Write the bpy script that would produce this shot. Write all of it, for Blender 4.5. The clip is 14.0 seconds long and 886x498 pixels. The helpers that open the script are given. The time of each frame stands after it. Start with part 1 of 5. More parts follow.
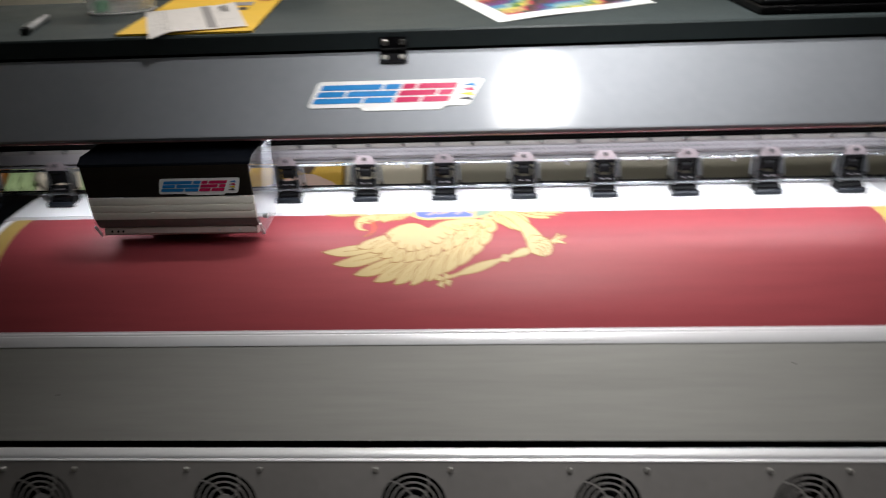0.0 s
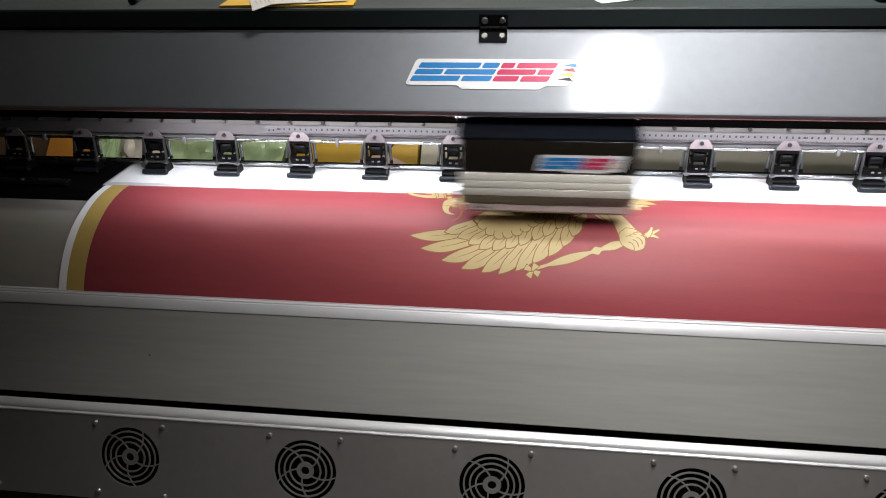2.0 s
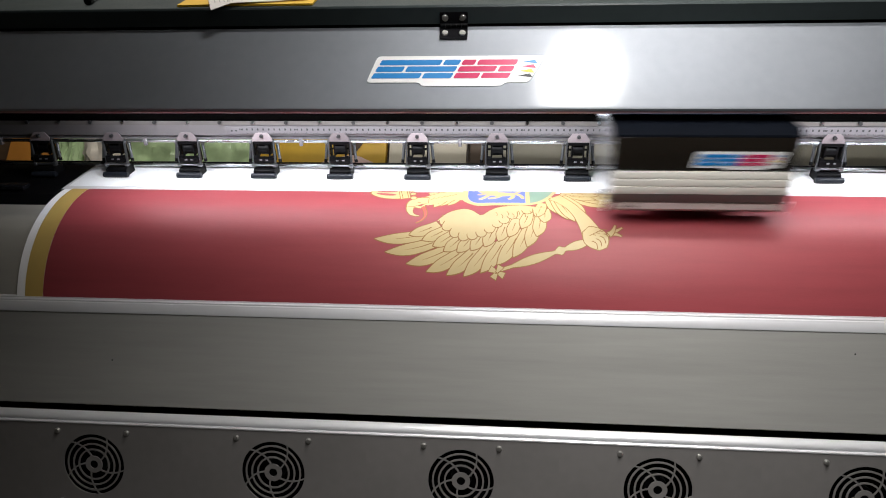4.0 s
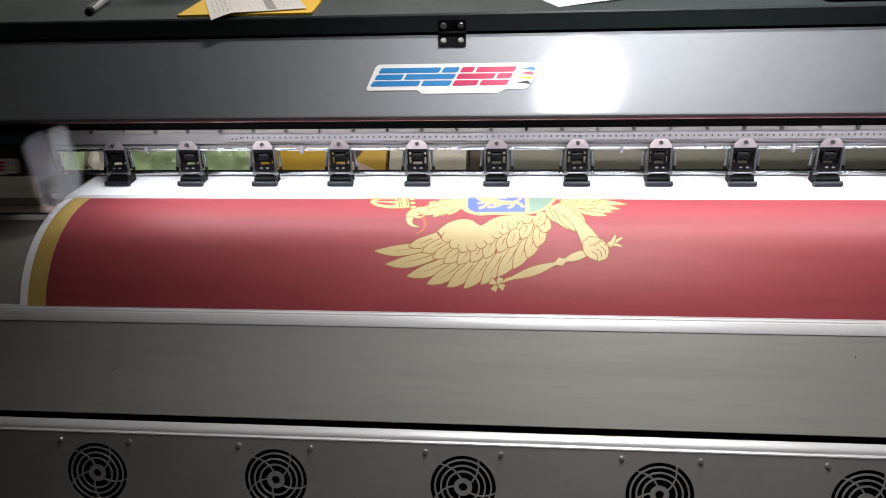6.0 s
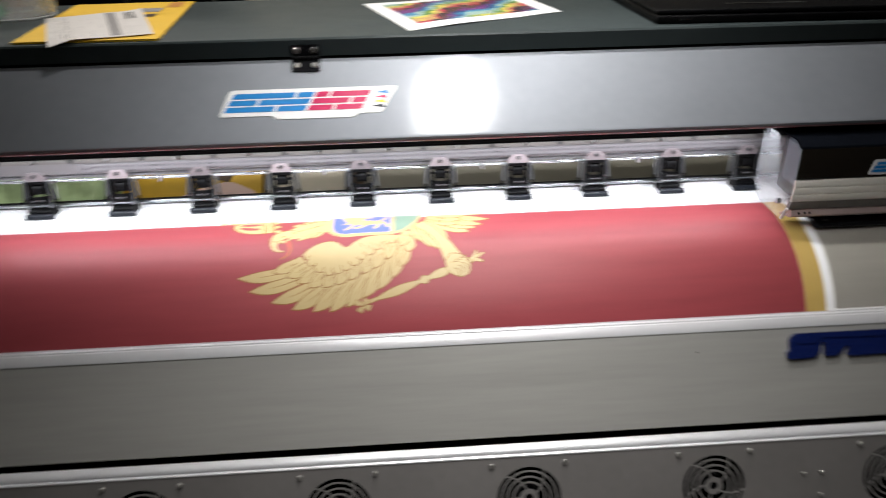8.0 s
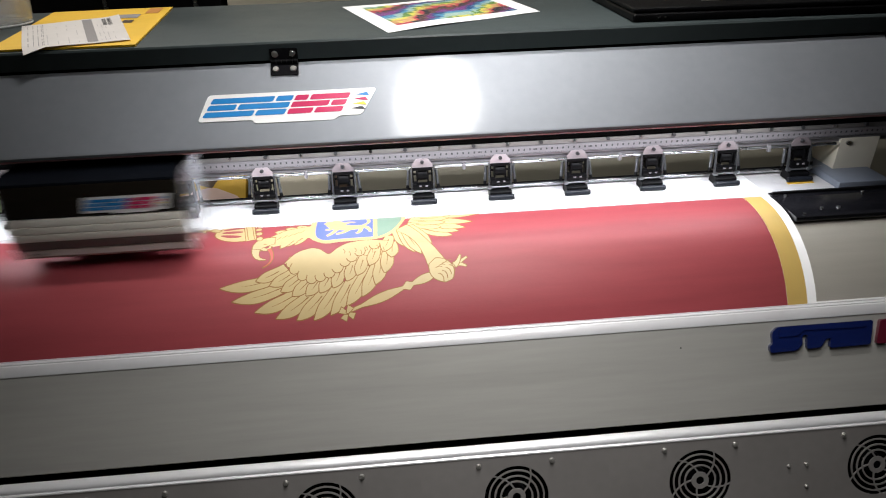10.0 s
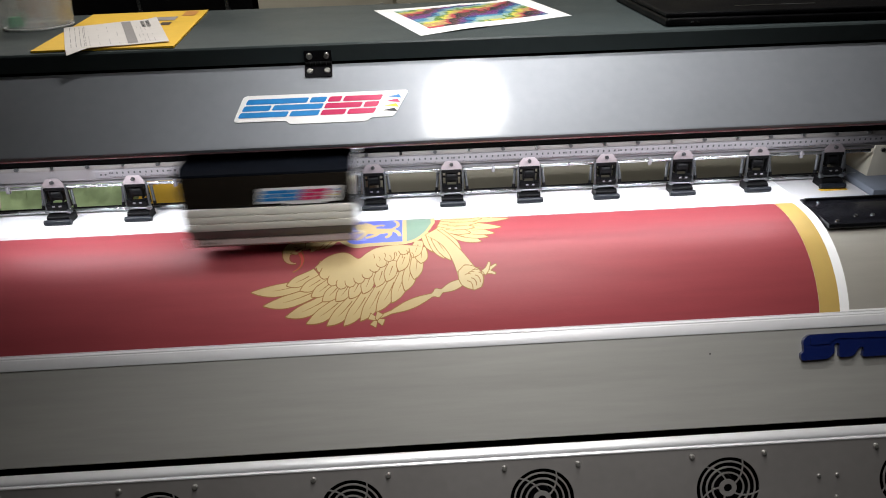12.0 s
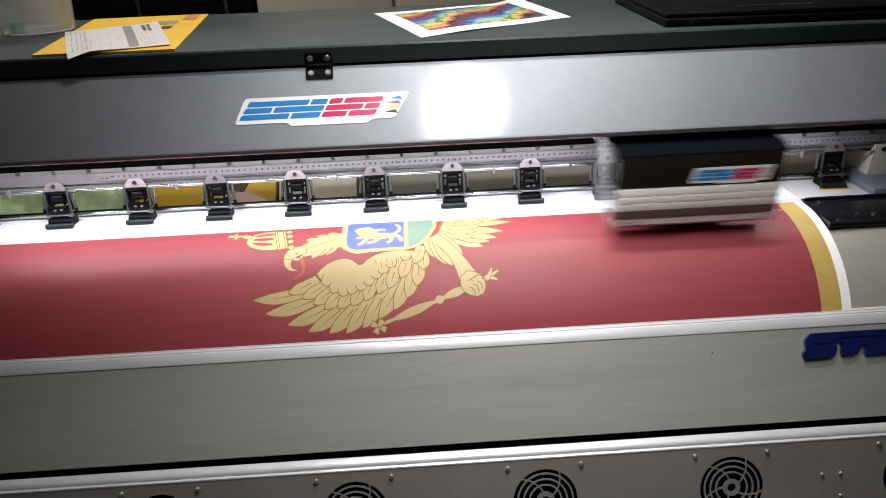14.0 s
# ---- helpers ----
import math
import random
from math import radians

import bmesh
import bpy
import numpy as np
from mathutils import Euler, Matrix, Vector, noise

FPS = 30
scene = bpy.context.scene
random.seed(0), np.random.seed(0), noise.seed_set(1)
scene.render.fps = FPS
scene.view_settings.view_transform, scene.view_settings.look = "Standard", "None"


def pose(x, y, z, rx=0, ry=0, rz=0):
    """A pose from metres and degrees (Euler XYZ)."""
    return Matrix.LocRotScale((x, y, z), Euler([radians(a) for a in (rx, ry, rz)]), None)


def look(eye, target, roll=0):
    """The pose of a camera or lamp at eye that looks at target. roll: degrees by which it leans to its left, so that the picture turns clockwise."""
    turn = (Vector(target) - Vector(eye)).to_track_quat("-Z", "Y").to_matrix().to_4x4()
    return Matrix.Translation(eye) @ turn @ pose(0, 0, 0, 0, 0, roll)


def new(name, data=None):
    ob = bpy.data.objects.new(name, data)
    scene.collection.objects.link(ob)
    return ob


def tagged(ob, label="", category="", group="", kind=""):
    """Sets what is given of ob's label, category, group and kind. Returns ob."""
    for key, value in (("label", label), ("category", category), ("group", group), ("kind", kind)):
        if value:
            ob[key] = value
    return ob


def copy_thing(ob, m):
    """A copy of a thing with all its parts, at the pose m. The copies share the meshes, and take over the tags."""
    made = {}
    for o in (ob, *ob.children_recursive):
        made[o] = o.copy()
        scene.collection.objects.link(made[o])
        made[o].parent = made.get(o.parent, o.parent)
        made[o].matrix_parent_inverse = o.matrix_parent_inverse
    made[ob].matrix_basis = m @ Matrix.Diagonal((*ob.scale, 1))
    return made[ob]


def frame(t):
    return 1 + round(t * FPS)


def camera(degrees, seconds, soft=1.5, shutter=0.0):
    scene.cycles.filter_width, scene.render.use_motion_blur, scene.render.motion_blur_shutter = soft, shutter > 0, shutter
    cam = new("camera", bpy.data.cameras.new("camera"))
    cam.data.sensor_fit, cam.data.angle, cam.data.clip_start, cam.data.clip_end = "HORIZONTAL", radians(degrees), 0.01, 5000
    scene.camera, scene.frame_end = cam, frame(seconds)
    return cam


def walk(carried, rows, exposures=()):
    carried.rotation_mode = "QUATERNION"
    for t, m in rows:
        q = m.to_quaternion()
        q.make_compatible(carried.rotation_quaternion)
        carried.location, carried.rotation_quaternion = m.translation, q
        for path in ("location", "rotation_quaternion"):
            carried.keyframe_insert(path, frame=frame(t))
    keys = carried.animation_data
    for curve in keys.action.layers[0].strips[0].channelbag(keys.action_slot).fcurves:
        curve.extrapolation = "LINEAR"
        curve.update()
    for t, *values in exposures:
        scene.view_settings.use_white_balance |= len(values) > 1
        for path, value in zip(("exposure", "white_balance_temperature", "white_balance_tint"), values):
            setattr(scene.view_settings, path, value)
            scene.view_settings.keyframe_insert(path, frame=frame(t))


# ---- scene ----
import colorsys

cam = camera(66.5, 14.0, soft=1.0, shutter=0.7)
PATH = [
    (0.0, pose(0.197, -1.150, 1.397, 62.25, 2.09, 2.21)),
    (0.5, pose(0.146, -1.148, 1.389, 63.66, 1.53, 7.19)),
    (1.0, pose(0.132, -1.164, 1.380, 63.42, 1.46, 7.55)),
    (1.5, pose(0.128, -1.164, 1.378, 62.27, 1.19, 6.94)),
    (2.0, pose(0.128, -1.159, 1.379, 61.79, 1.31, 6.92)),
    (2.5, pose(0.132, -1.157, 1.374, 61.46, 1.18, 6.24)),
    (3.0, pose(0.135, -1.155, 1.376, 61.69, 1.38, 6.12)),
    (3.5, pose(0.146, -1.159, 1.373, 61.76, 1.24, 4.96)),
    (6.0, pose(0.150, -1.162, 1.379, 62.16, 1.87, 4.60)),
    (6.5, pose(0.154, -1.161, 1.380, 62.12, 2.03, 4.68)),
    (7.0, pose(0.154, -1.163, 1.380, 62.29, 1.83, 4.60)),
    (7.5, pose(0.159, -1.165, 1.380, 62.51, 0.92, 2.23)),
    (8.0, pose(0.219, -1.162, 1.407, 62.29, 0.98, -3.72)),
    (8.2, pose(0.238, -1.172, 1.383, 63.93, 1.14, -5.59)),
    (10.3, pose(0.226, -1.164, 1.405, 62.43, 1.93, -4.63)),
    (10.5, pose(0.222, -1.170, 1.399, 63.23, 1.94, -3.71)),
    (11.0, pose(0.218, -1.175, 1.398, 63.21, 1.62, -3.06)),
    (11.5, pose(0.216, -1.173, 1.403, 63.04, 1.76, -2.70)),
    (12.0, pose(0.217, -1.172, 1.403, 62.96, 1.65, -3.01)),
    (12.5, pose(0.214, -1.175, 1.401, 63.26, 1.58, -2.78)),
    (13.0, pose(0.219, -1.175, 1.406, 63.23, 1.56, -2.68)),
    (13.5, pose(0.220, -1.176, 1.401, 63.44, 1.83, -3.17)),
    (14.0, pose(0.214, -1.175, 1.398, 63.36, 1.95, -3.17)),
]
walk(cam, PATH)

# ---- light ----
world = bpy.data.worlds.new("room_air")
world.use_nodes = True
world.node_tree.nodes["Background"].inputs[0].default_value = (0.75, 0.85, 1.0, 1)
world.node_tree.nodes["Background"].inputs[1].default_value = 0.004
scene.world = world
scene.view_settings.exposure = 0.0

LAMP = Vector((0.366, -0.690, 1.93))      # long oval lamp over the front of the machine


def area_lamp(name, at, target, size, size_y, power, colour, shape="RECTANGLE", spread=180):
    data = bpy.data.lights.new(name, "AREA")
    data.shape, data.size, data.energy, data.color = shape, size, power, colour
    data.size_y, data.spread = size_y, radians(spread)
    ob = new(name, data)
    ob.matrix_world = look(at, target)
    return ob


TILT = 9.0                                      # it leans towards the cover
area_lamp("pendant_light", LAMP, LAMP + Vector((0, math.sin(radians(TILT)), -math.cos(radians(TILT)))), 0.23, 0.83, 4.35, (1.0, 0.98, 0.96), "ELLIPSE", 85)
# a short tube on the ceiling above the machine: the cover's lip and the carriage cast its shadow on the print
MID_TUBE = Vector((0.46, -0.075, 2.60))
area_lamp("middle_tube_light", MID_TUBE, MID_TUBE - Vector((0, 0, 1)), 0.5, 0.05, 5.2, (1.0, 0.97, 0.93), spread=84)
# a tube on the ceiling behind the machine
area_lamp("rear_tube_light", (-0.45, 0.95, 2.60), (-0.45, 0.85, 0.0), 1.2, 0.05, 22, (1.0, 0.97, 0.90))
# the strip of white diodes under the front cover
area_lamp("strip_light", (0.2025, -0.117, 1.0785), (0.2025, -0.095, 0.9), 1.445, 0.007, 5.8, (0.93, 0.95, 1.0))


# ---- materials ----
def material(name, colour, rough=0.5, metal=0.0, vary=0.12, scale=30.0, bump=0.0, bump_scale=200.0, stretch=(1, 1, 1), spread=0.08, coat=0.0,
             transmission=0.0, alpha=1.0, each=0.0, coat_rough=0.1, spec=0.5):
    m = bpy.data.materials.new(name)
    m.use_nodes = True
    nt = m.node_tree
    p = nt.nodes["Principled BSDF"]
    p.inputs["Metallic"].default_value = metal
    p.inputs["Coat Weight"].default_value = coat
    p.inputs["Specular IOR Level"].default_value = spec
    p.inputs["Coat Roughness"].default_value = coat_rough
    p.inputs["Transmission Weight"].default_value = transmission
    p.inputs["Alpha"].default_value = alpha
    tex = nt.nodes.new("ShaderNodeTexCoord")
    mp = nt.nodes.new("ShaderNodeMapping")
    mp.inputs["Scale"].default_value = stretch
    nt.links.new(tex.outputs["Object"], mp.inputs["Vector"])
    big = nt.nodes.new("ShaderNodeTexNoise")
    big.inputs["Scale"].default_value, big.inputs["Detail"].default_value = scale * 0.15, 3
    fine = nt.nodes.new("ShaderNodeTexNoise")
    fine.inputs["Scale"].default_value, fine.inputs["Detail"].default_value = scale, 6
    for n in (big, fine):
        nt.links.new(mp.outputs[0], n.inputs["Vector"])
    add = nt.nodes.new("ShaderNodeMath")
    add.operation = "ADD"
    nt.links.new(big.outputs["Fac"], add.inputs[0])
    nt.links.new(fine.outputs["Fac"], add.inputs[1])
    rng = nt.nodes.new("ShaderNodeMapRange")
    rng.inputs["From Min"].default_value, rng.inputs["From Max"].default_value = 0.6, 1.4
    rng.inputs["To Min"].default_value, rng.inputs["To Max"].default_value = 1 - vary, 1 + vary
    nt.links.new(add.outputs[0], rng.inputs["Value"])
    tint = nt.nodes.new("ShaderNodeVectorMath")
    tint.operation = "SCALE"
    tint.inputs[0].default_value = colour
    nt.links.new(rng.outputs[0], tint.inputs["Scale"])
    if each:
        info = nt.nodes.new("ShaderNodeObjectInfo")
        er = nt.nodes.new("ShaderNodeMapRange")
        er.inputs["To Min"].default_value, er.inputs["To Max"].default_value = 1 - each, 1 + each
        nt.links.new(info.outputs["Random"], er.inputs["Value"])
        mul = nt.nodes.new("ShaderNodeMath")
        mul.operation = "MULTIPLY"
        nt.links.new(rng.outputs[0], mul.inputs[0])
        nt.links.new(er.outputs[0], mul.inputs[1])
        nt.links.new(mul.outputs[0], tint.inputs["Scale"])
    nt.links.new(tint.outputs[0], p.inputs["Base Color"])
    rr = nt.nodes.new("ShaderNodeMapRange")
    rr.inputs["From Min"].default_value, rr.inputs["From Max"].default_value = 0.3, 0.7
    rr.inputs["To Min"].default_value, rr.inputs["To Max"].default_value = max(0.02, rough - spread), min(1, rough + spread)
    nt.links.new(big.outputs["Fac"], rr.inputs["Value"])
    nt.links.new(rr.outputs[0], p.inputs["Roughness"])
    if bump:
        bn = nt.nodes.new("ShaderNodeTexNoise")
        bn.inputs["Scale"].default_value, bn.inputs["Detail"].default_value = bump_scale, 4
        nt.links.new(mp.outputs[0], bn.inputs["Vector"])
        bp = nt.nodes.new("ShaderNodeBump")
        bp.inputs["Strength"].default_value, bp.inputs["Distance"].default_value = bump, 0.002
        nt.links.new(bn.outputs["Fac"], bp.inputs["Height"])
        nt.links.new(bp.outputs[0], p.inputs["Normal"])
    return m


SILVER = material("silver_paint", (0.262, 0.280, 0.312), 0.56, 0.42, 0.05, 60, 0.05, 900, spread=0.03, coat=0.9, coat_rough=0.13)
BRUSHED = material("brushed_aluminium", (0.36, 0.357, 0.338), 0.43, 0.40, 0.08, 60, 0.06, 500, stretch=(0.15, 2, 2), spread=0.05)
BAR = material("anodised_bar", (0.62, 0.62, 0.645), 0.36, 0.4, 0.05, 60, 0.03, 500, stretch=(0.1, 2, 2), spread=0.04)
FANPLATE = material("fan_plate_paint", (0.235, 0.224, 0.218), 0.42, 0.40, 0.07, 50, 0.08, 900, spread=0.05)
LIDGREY = material("dark_grey_paint", (0.040, 0.051, 0.053), 0.45, 0.0, 0.1, 40, 0.1, 700, spec=0.22)
BLACK = material("black_plastic", (0.003, 0.003, 0.0035), 0.45, 0.0, 0.25, 60, 0.08, 600, spec=0.10)
GLOSSBLACK = material("gloss_black_plastic", (0.008, 0.008, 0.010), 0.14, 0.0, 0.2, 40)
# glossless near-black: the shade inside recesses is put into the colour
VOID = material("shade_black", (0.002, 0.002, 0.002), 0.8, 0.0, 0.2, 40, spec=0.0)
RAIL = material("rail_aluminium", (0.190, 0.181, 0.188), 0.42, 0.5, 0.08, 60, 0.05, 500, stretch=(0.2, 2, 2))
STEEL = material("bright_steel", (0.45, 0.46, 0.48), 0.28, 1.0, 0.08, 80)
ZINC = material("zinc_screw_metal", (0.42, 0.41, 0.39), 0.30, 0.8, 0.08, 80)
PINKPLATE = material("clamp_plate_steel", (0.28, 0.238, 0.25), 0.42, 0.4, 0.1, 80, each=0.35)
RULER = material("ruler_enamel", (0.158, 0.150, 0.160), 0.6, 0.1, 0.05, 60)
INK = material("black_ink", (0.02, 0.02, 0.022), 0.5, 0.0, 0.1, 60)
PAPERWHITE = material("white_vinyl", (0.84, 0.84, 0.85), 0.42, 0.0, 0.02, 30, spread=0.05)
RED = material("red_print", (0.236, 0.040, 0.048), 0.50, 0.0, 0.09, 25, 0.05, 300, stretch=(0.3, 3, 3), spread=0.04, spec=0.32)
GOLD = material("gold_print", (0.39, 0.295, 0.140), 0.50, 0.0, 0.05, 60, spec=0.36)
YELLOWEDGE = material("ochre_print", (0.44, 0.30, 0.085), 0.6, 0.0, 0.06, 40)
BROWNLINE = material("brown_print_line", (0.20, 0.10, 0.03), 0.6, 0.0, 0.1, 60, spec=0.2)
BLUEPRINT = material("blue_print", (0.08, 0.11, 0.45), 0.5, 0.0, 0.06, 60)
GREENPRINT = material("green_print", (0.14, 0.21, 0.16), 0.5, 0.0, 0.06, 60)
APRON = material("steel_apron", (0.44, 0.42, 0.375), 0.42, 0.4, 0.06, 40, 0.04, 400, stretch=(0.2, 2, 2))
CREAM = material("cream_carriage_plastic", (0.80, 0.78, 0.71), 0.35, 0.0, 0.05, 50)
CLEAR = material("clear_acrylic", (0.62, 0.64, 0.69), 0.10, 0.0, 0.05, 40, transmission=0.3, alpha=0.17)
STICKWHITE = material("white_sticker", (0.82, 0.82, 0.82), 0.4, 0.0, 0.02, 60)
STICKBLUE = material("cyan_blue_sticker", (0.012, 0.21, 0.55), 0.35, 0.0, 0.05, 60)
STICKRED = material("magenta_sticker", (0.55, 0.015, 0.10), 0.35, 0.0, 0.05, 60)
STICKYELLOW = material("yellow_sticker", (0.80, 0.60, 0.02), 0.35, 0.0, 0.05, 60)
BADGEBLUE = material("dark_blue_badge", (0.005, 0.011, 0.070), 0.14, 0.1, 0.1, 60, coat=0.6)
ENVELOPE = material("yellow_envelope_paper", (0.78, 0.47, 0.02), 0.55, 0.0, 0.06, 50, 0.1, 400)
RECEIPT = material("receipt_paper", (0.66, 0.62, 0.60), 0.6, 0.0, 0.05, 60, 0.1, 300)
GREYPRINT = material("grey_print", (0.26, 0.24, 0.24), 0.6, 0.0, 0.2, 300)
TUB = material("clear_tub_plastic", (0.80, 0.82, 0.82), 0.2, 0.0, 0.05, 40, transmission=0.5, alpha=0.45)
GREENCAP = material("green_cap_plastic", (0.02, 0.32, 0.12), 0.35, 0.0, 0.05, 60)
GREENBAG = material("pale_green_plastic_bag", (0.52, 0.68, 0.38), 0.17, 0.0, 0.2, 25, 1.0, 45)
OCHRE = material("ochre_card", (0.66, 0.40, 0.03), 0.5, 0.0, 0.12, 20)
ORANGE = material("orange_card", (0.50, 0.20, 0.03), 0.5, 0.0, 0.15, 20)
PINK = material("pink_card", (0.80, 0.58, 0.52), 0.5, 0.0, 0.1, 20)
BEIGE = material("beige_board", (0.66, 0.61, 0.50), 0.55, 0.0, 0.08, 15)
BROWN = material("dark_brown_wood", (0.07, 0.04, 0.02), 0.5, 0.0, 0.25, 15, stretch=(1, 1, 6))
CABINET = material("off_white_cabinet", (0.62, 0.58, 0.48), 0.5, 0.0, 0.06, 12)
WALL = material("olive_grey_wall", (0.22, 0.205, 0.175), 0.8, 0.0, 0.08, 8, 0.15, 120)
CEILING = material("ceiling_paint", (0.45, 0.45, 0.43), 0.85, 0.0, 0.05, 8, 0.1, 120)
BOARD = material("grey_board", (0.25, 0.235, 0.19), 0.6, 0.0, 0.08, 10)
SLATE = material("slate_shoe_plastic", (0.012, 0.014, 0.019), 0.36, 0.0, 0.15, 60, spec=0.2)
DULLSTEEL = material("dull_steel", (0.165, 0.172, 0.184), 0.35, 0.8, 0.1, 80)
FLOOR = material("grey_floor", (0.14, 0.13, 0.12), 0.5, 0.0, 0.2, 10, 0.1, 100)
CRUMPLE = material("crumpled_tissue", (0.80, 0.73, 0.64), 0.7, 0.0, 0.2, 60, 0.8, 60)
WHITECABLE = material("white_cable", (0.7, 0.7, 0.7), 0.4, 0.0, 0.05, 60)


def glow(name, colour, strength):
    m = bpy.data.materials.new(name)
    m.use_nodes = True
    p = m.node_tree.nodes["Principled BSDF"]
    p.inputs["Emission Color"].default_value = (*colour, 1)
    p.inputs["Emission Strength"].default_value = strength
    return m


LAMPGLOW = glow("lamp_diffuser_glow", (1, 0.98, 0.95), 2)
LEDGLOW = glow("diode_strip_glow", (0.93, 0.95, 1.0), 12)


# ---- mesh helpers ----
def mesh_of(bm, name, mat, smooth=False):
    me = bpy.data.meshes.new(name)
    bmesh.ops.recalc_face_normals(bm, faces=bm.faces)
    bm.to_mesh(me)
    bm.free()
    me.materials.append(mat)
    if smooth:
        for p in me.polygons:
            p.use_smooth = True
        me.set_sharp_from_angle(angle=radians(35))
    return me


def part(name, bm, mat, parent, label="", smooth=True, at=None):
    ob = new(name, mesh_of(bm, name, mat, smooth))
    ob.parent = parent
    if at is not None:
        ob.matrix_basis = at
    if label:
        tagged(ob, label)
    return ob


def thing(name, label, category, at=None, group="", kind=""):
    ob = new(name)
    if at is not None:
        ob.matrix_world = at
    return tagged(ob, label, category, group, kind)


def solo(name, bm, mat, label, category, at=None, group="", kind="", smooth=True):
    ob = new(name, mesh_of(bm, name, mat, smooth))
    if at is not None:
        ob.matrix_world = at
    return tagged(ob, label, category, group, kind)


def add_box(bm, x0, x1, y0, y1, z0, z1, bevel=0.0, segs=2, m=None):
    r = bmesh.ops.create_cube(bm, size=1)
    vs = r["verts"]
    for v in vs:
        v.co = Vector(((x0 + x1) / 2 + v.co.x * (x1 - x0), (y0 + y1) / 2 + v.co.y * (y1 - y0), (z0 + z1) / 2 + v.co.z * (z1 - z0)))
    if m is not None:
        bmesh.ops.transform(bm, matrix=m, verts=vs)
    if bevel:
        es = {e for v in vs for e in v.link_edges}
        bmesh.ops.bevel(bm, geom=list(es), offset=bevel, segments=segs, affect="EDGES", profile=0.6)
    return bm


def box(*a, **k):
    return add_box(bmesh.new(), *a, **k)


def add_prism(bm, profile, x0, x1, closed=True):
    """A (y, z) outline drawn out along x."""
    a = [bm.verts.new((x0, y, z)) for y, z in profile]
    b = [bm.verts.new((x1, y, z)) for y, z in profile]
    n = len(profile)
    for i in range(n if closed else n - 1):
        j = (i + 1) % n
        bm.faces.new((a[i], a[j], b[j], b[i]))
    if closed:
        bm.faces.new(a[::-1])
        bm.faces.new(b)
    return bm


def prism(profile, x0, x1, closed=True):
    return add_prism(bmesh.new(), profile, x0, x1, closed)


def add_cyl(bm, p, q, r, n=16, r2=None, caps=True):
    p, q = Vector(p), Vector(q)
    d = q - p
    m = Matrix.Translation((p + q) / 2) @ d.to_track_quat("Z", "Y").to_matrix().to_4x4()
    bmesh.ops.create_cone(bm, cap_ends=caps, segments=n, radius1=r, radius2=r if r2 is None else r2, depth=d.length, matrix=m)
    return bm


def cyl(*a, **k):
    return add_cyl(bmesh.new(), *a, **k)


def tube(points, r, n=8):
    """A round cable through the points."""
    bm = bmesh.new()
    pts = [Vector(p) for p in points]
    rings = []
    for i, p in enumerate(pts):
        d = (pts[min(i + 1, len(pts) - 1)] - pts[max(i - 1, 0)]).normalized()
        u = d.orthogonal().normalized()
        if rings:
            u = (last - d * last.dot(d)).normalized()
        last, w = u, d.cross(u)
        rings.append([bm.verts.new(p + r * (math.cos(k * math.tau / n) * u + math.sin(k * math.tau / n) * w)) for k in range(n)])
    for a, b in zip(rings, rings[1:]):
        for k in range(n):
            bm.faces.new((a[k], a[(k + 1) % n], b[(k + 1) % n], b[k]))
    bm.faces.new(rings[0][::-1])
    bm.faces.new(rings[-1])
    return bm


def rounded(points, r, n=5):
    """A closed outline with its corners rounded."""
    out = []
    m = len(points)
    for i in range(m):
        p, a, b = Vector(points[i]), Vector(points[i - 1]), Vector(points[(i + 1) % m])
        u, w = (a - p), (b - p)
        k = min(r, u.length * 0.45, w.length * 0.45)
        s, e = p + u.normalized() * k, p + w.normalized() * k
        for j in range(n + 1):
            t = j / n
            q = s * (1 - t) ** 2 + p * 2 * t * (1 - t) + e * t * t
            out.append((q.x, q.y))
    return out


def slab(outline, depth, m):
    """A flat (u, v) outline with thickness, set by m."""
    bm = bmesh.new()
    a = [bm.verts.new((u, v, 0)) for u, v in outline]
    b = [bm.verts.new((u, v, depth)) for u, v in outline]
    n = len(a)
    bm.faces.new(a[::-1])
    bm.faces.new(b)
    for i in range(n):
        bm.faces.new((a[i], a[(i + 1) % n], b[(i + 1) % n], b[i]))
    bmesh.ops.transform(bm, matrix=m, verts=bm.verts)
    return bm


def plane_frame(x, a, b):
    """A frame whose u runs along x, v up the slope from b to a, and whose third axis faces outwards; its origin is at (x, b)."""
    v = Vector((0, a[0] - b[0], a[1] - b[1])).normalized()
    u = Vector((1, 0, 0))
    n = u.cross(v)
    m = Matrix.Identity(4)
    for i, c in enumerate((u, v, n)):
        m.col[i][:3] = c
    m.translation = (x, b[0], b[1])
    return m


# ---- room ----
X0, X1 = -1.35, 1.55      # ends of the machine
tagged(new("floor", mesh_of(box(-4, 4, -3.2, 2.2, -0.05, 0.0), "floor", FLOOR)), "grey floor of the print room", "floor", kind="structure")
tagged(new("wall_north", mesh_of(box(-4.0, 4.0, 2.2, 2.35, 0, 2.65), "wall_north", WALL)), "olive grey painted wall behind the printer", "wall", kind="structure")
tagged(new("wall_south", mesh_of(box(-4.0, 4.0, -3.35, -3.2, 0, 2.65), "wall_south", WALL)), "olive grey painted wall facing the printer", "wall", kind="structure")
tagged(new("wall_west", mesh_of(box(-4.15, -4.0, -3.35, 2.35, 0, 2.65), "wall_west", WALL)), "olive grey painted side wall", "wall", kind="structure")
tagged(new("wall_east", mesh_of(box(4.0, 4.15, -3.35, 2.35, 0, 2.65), "wall_east", WALL)), "olive grey painted side wall", "wall", kind="structure")
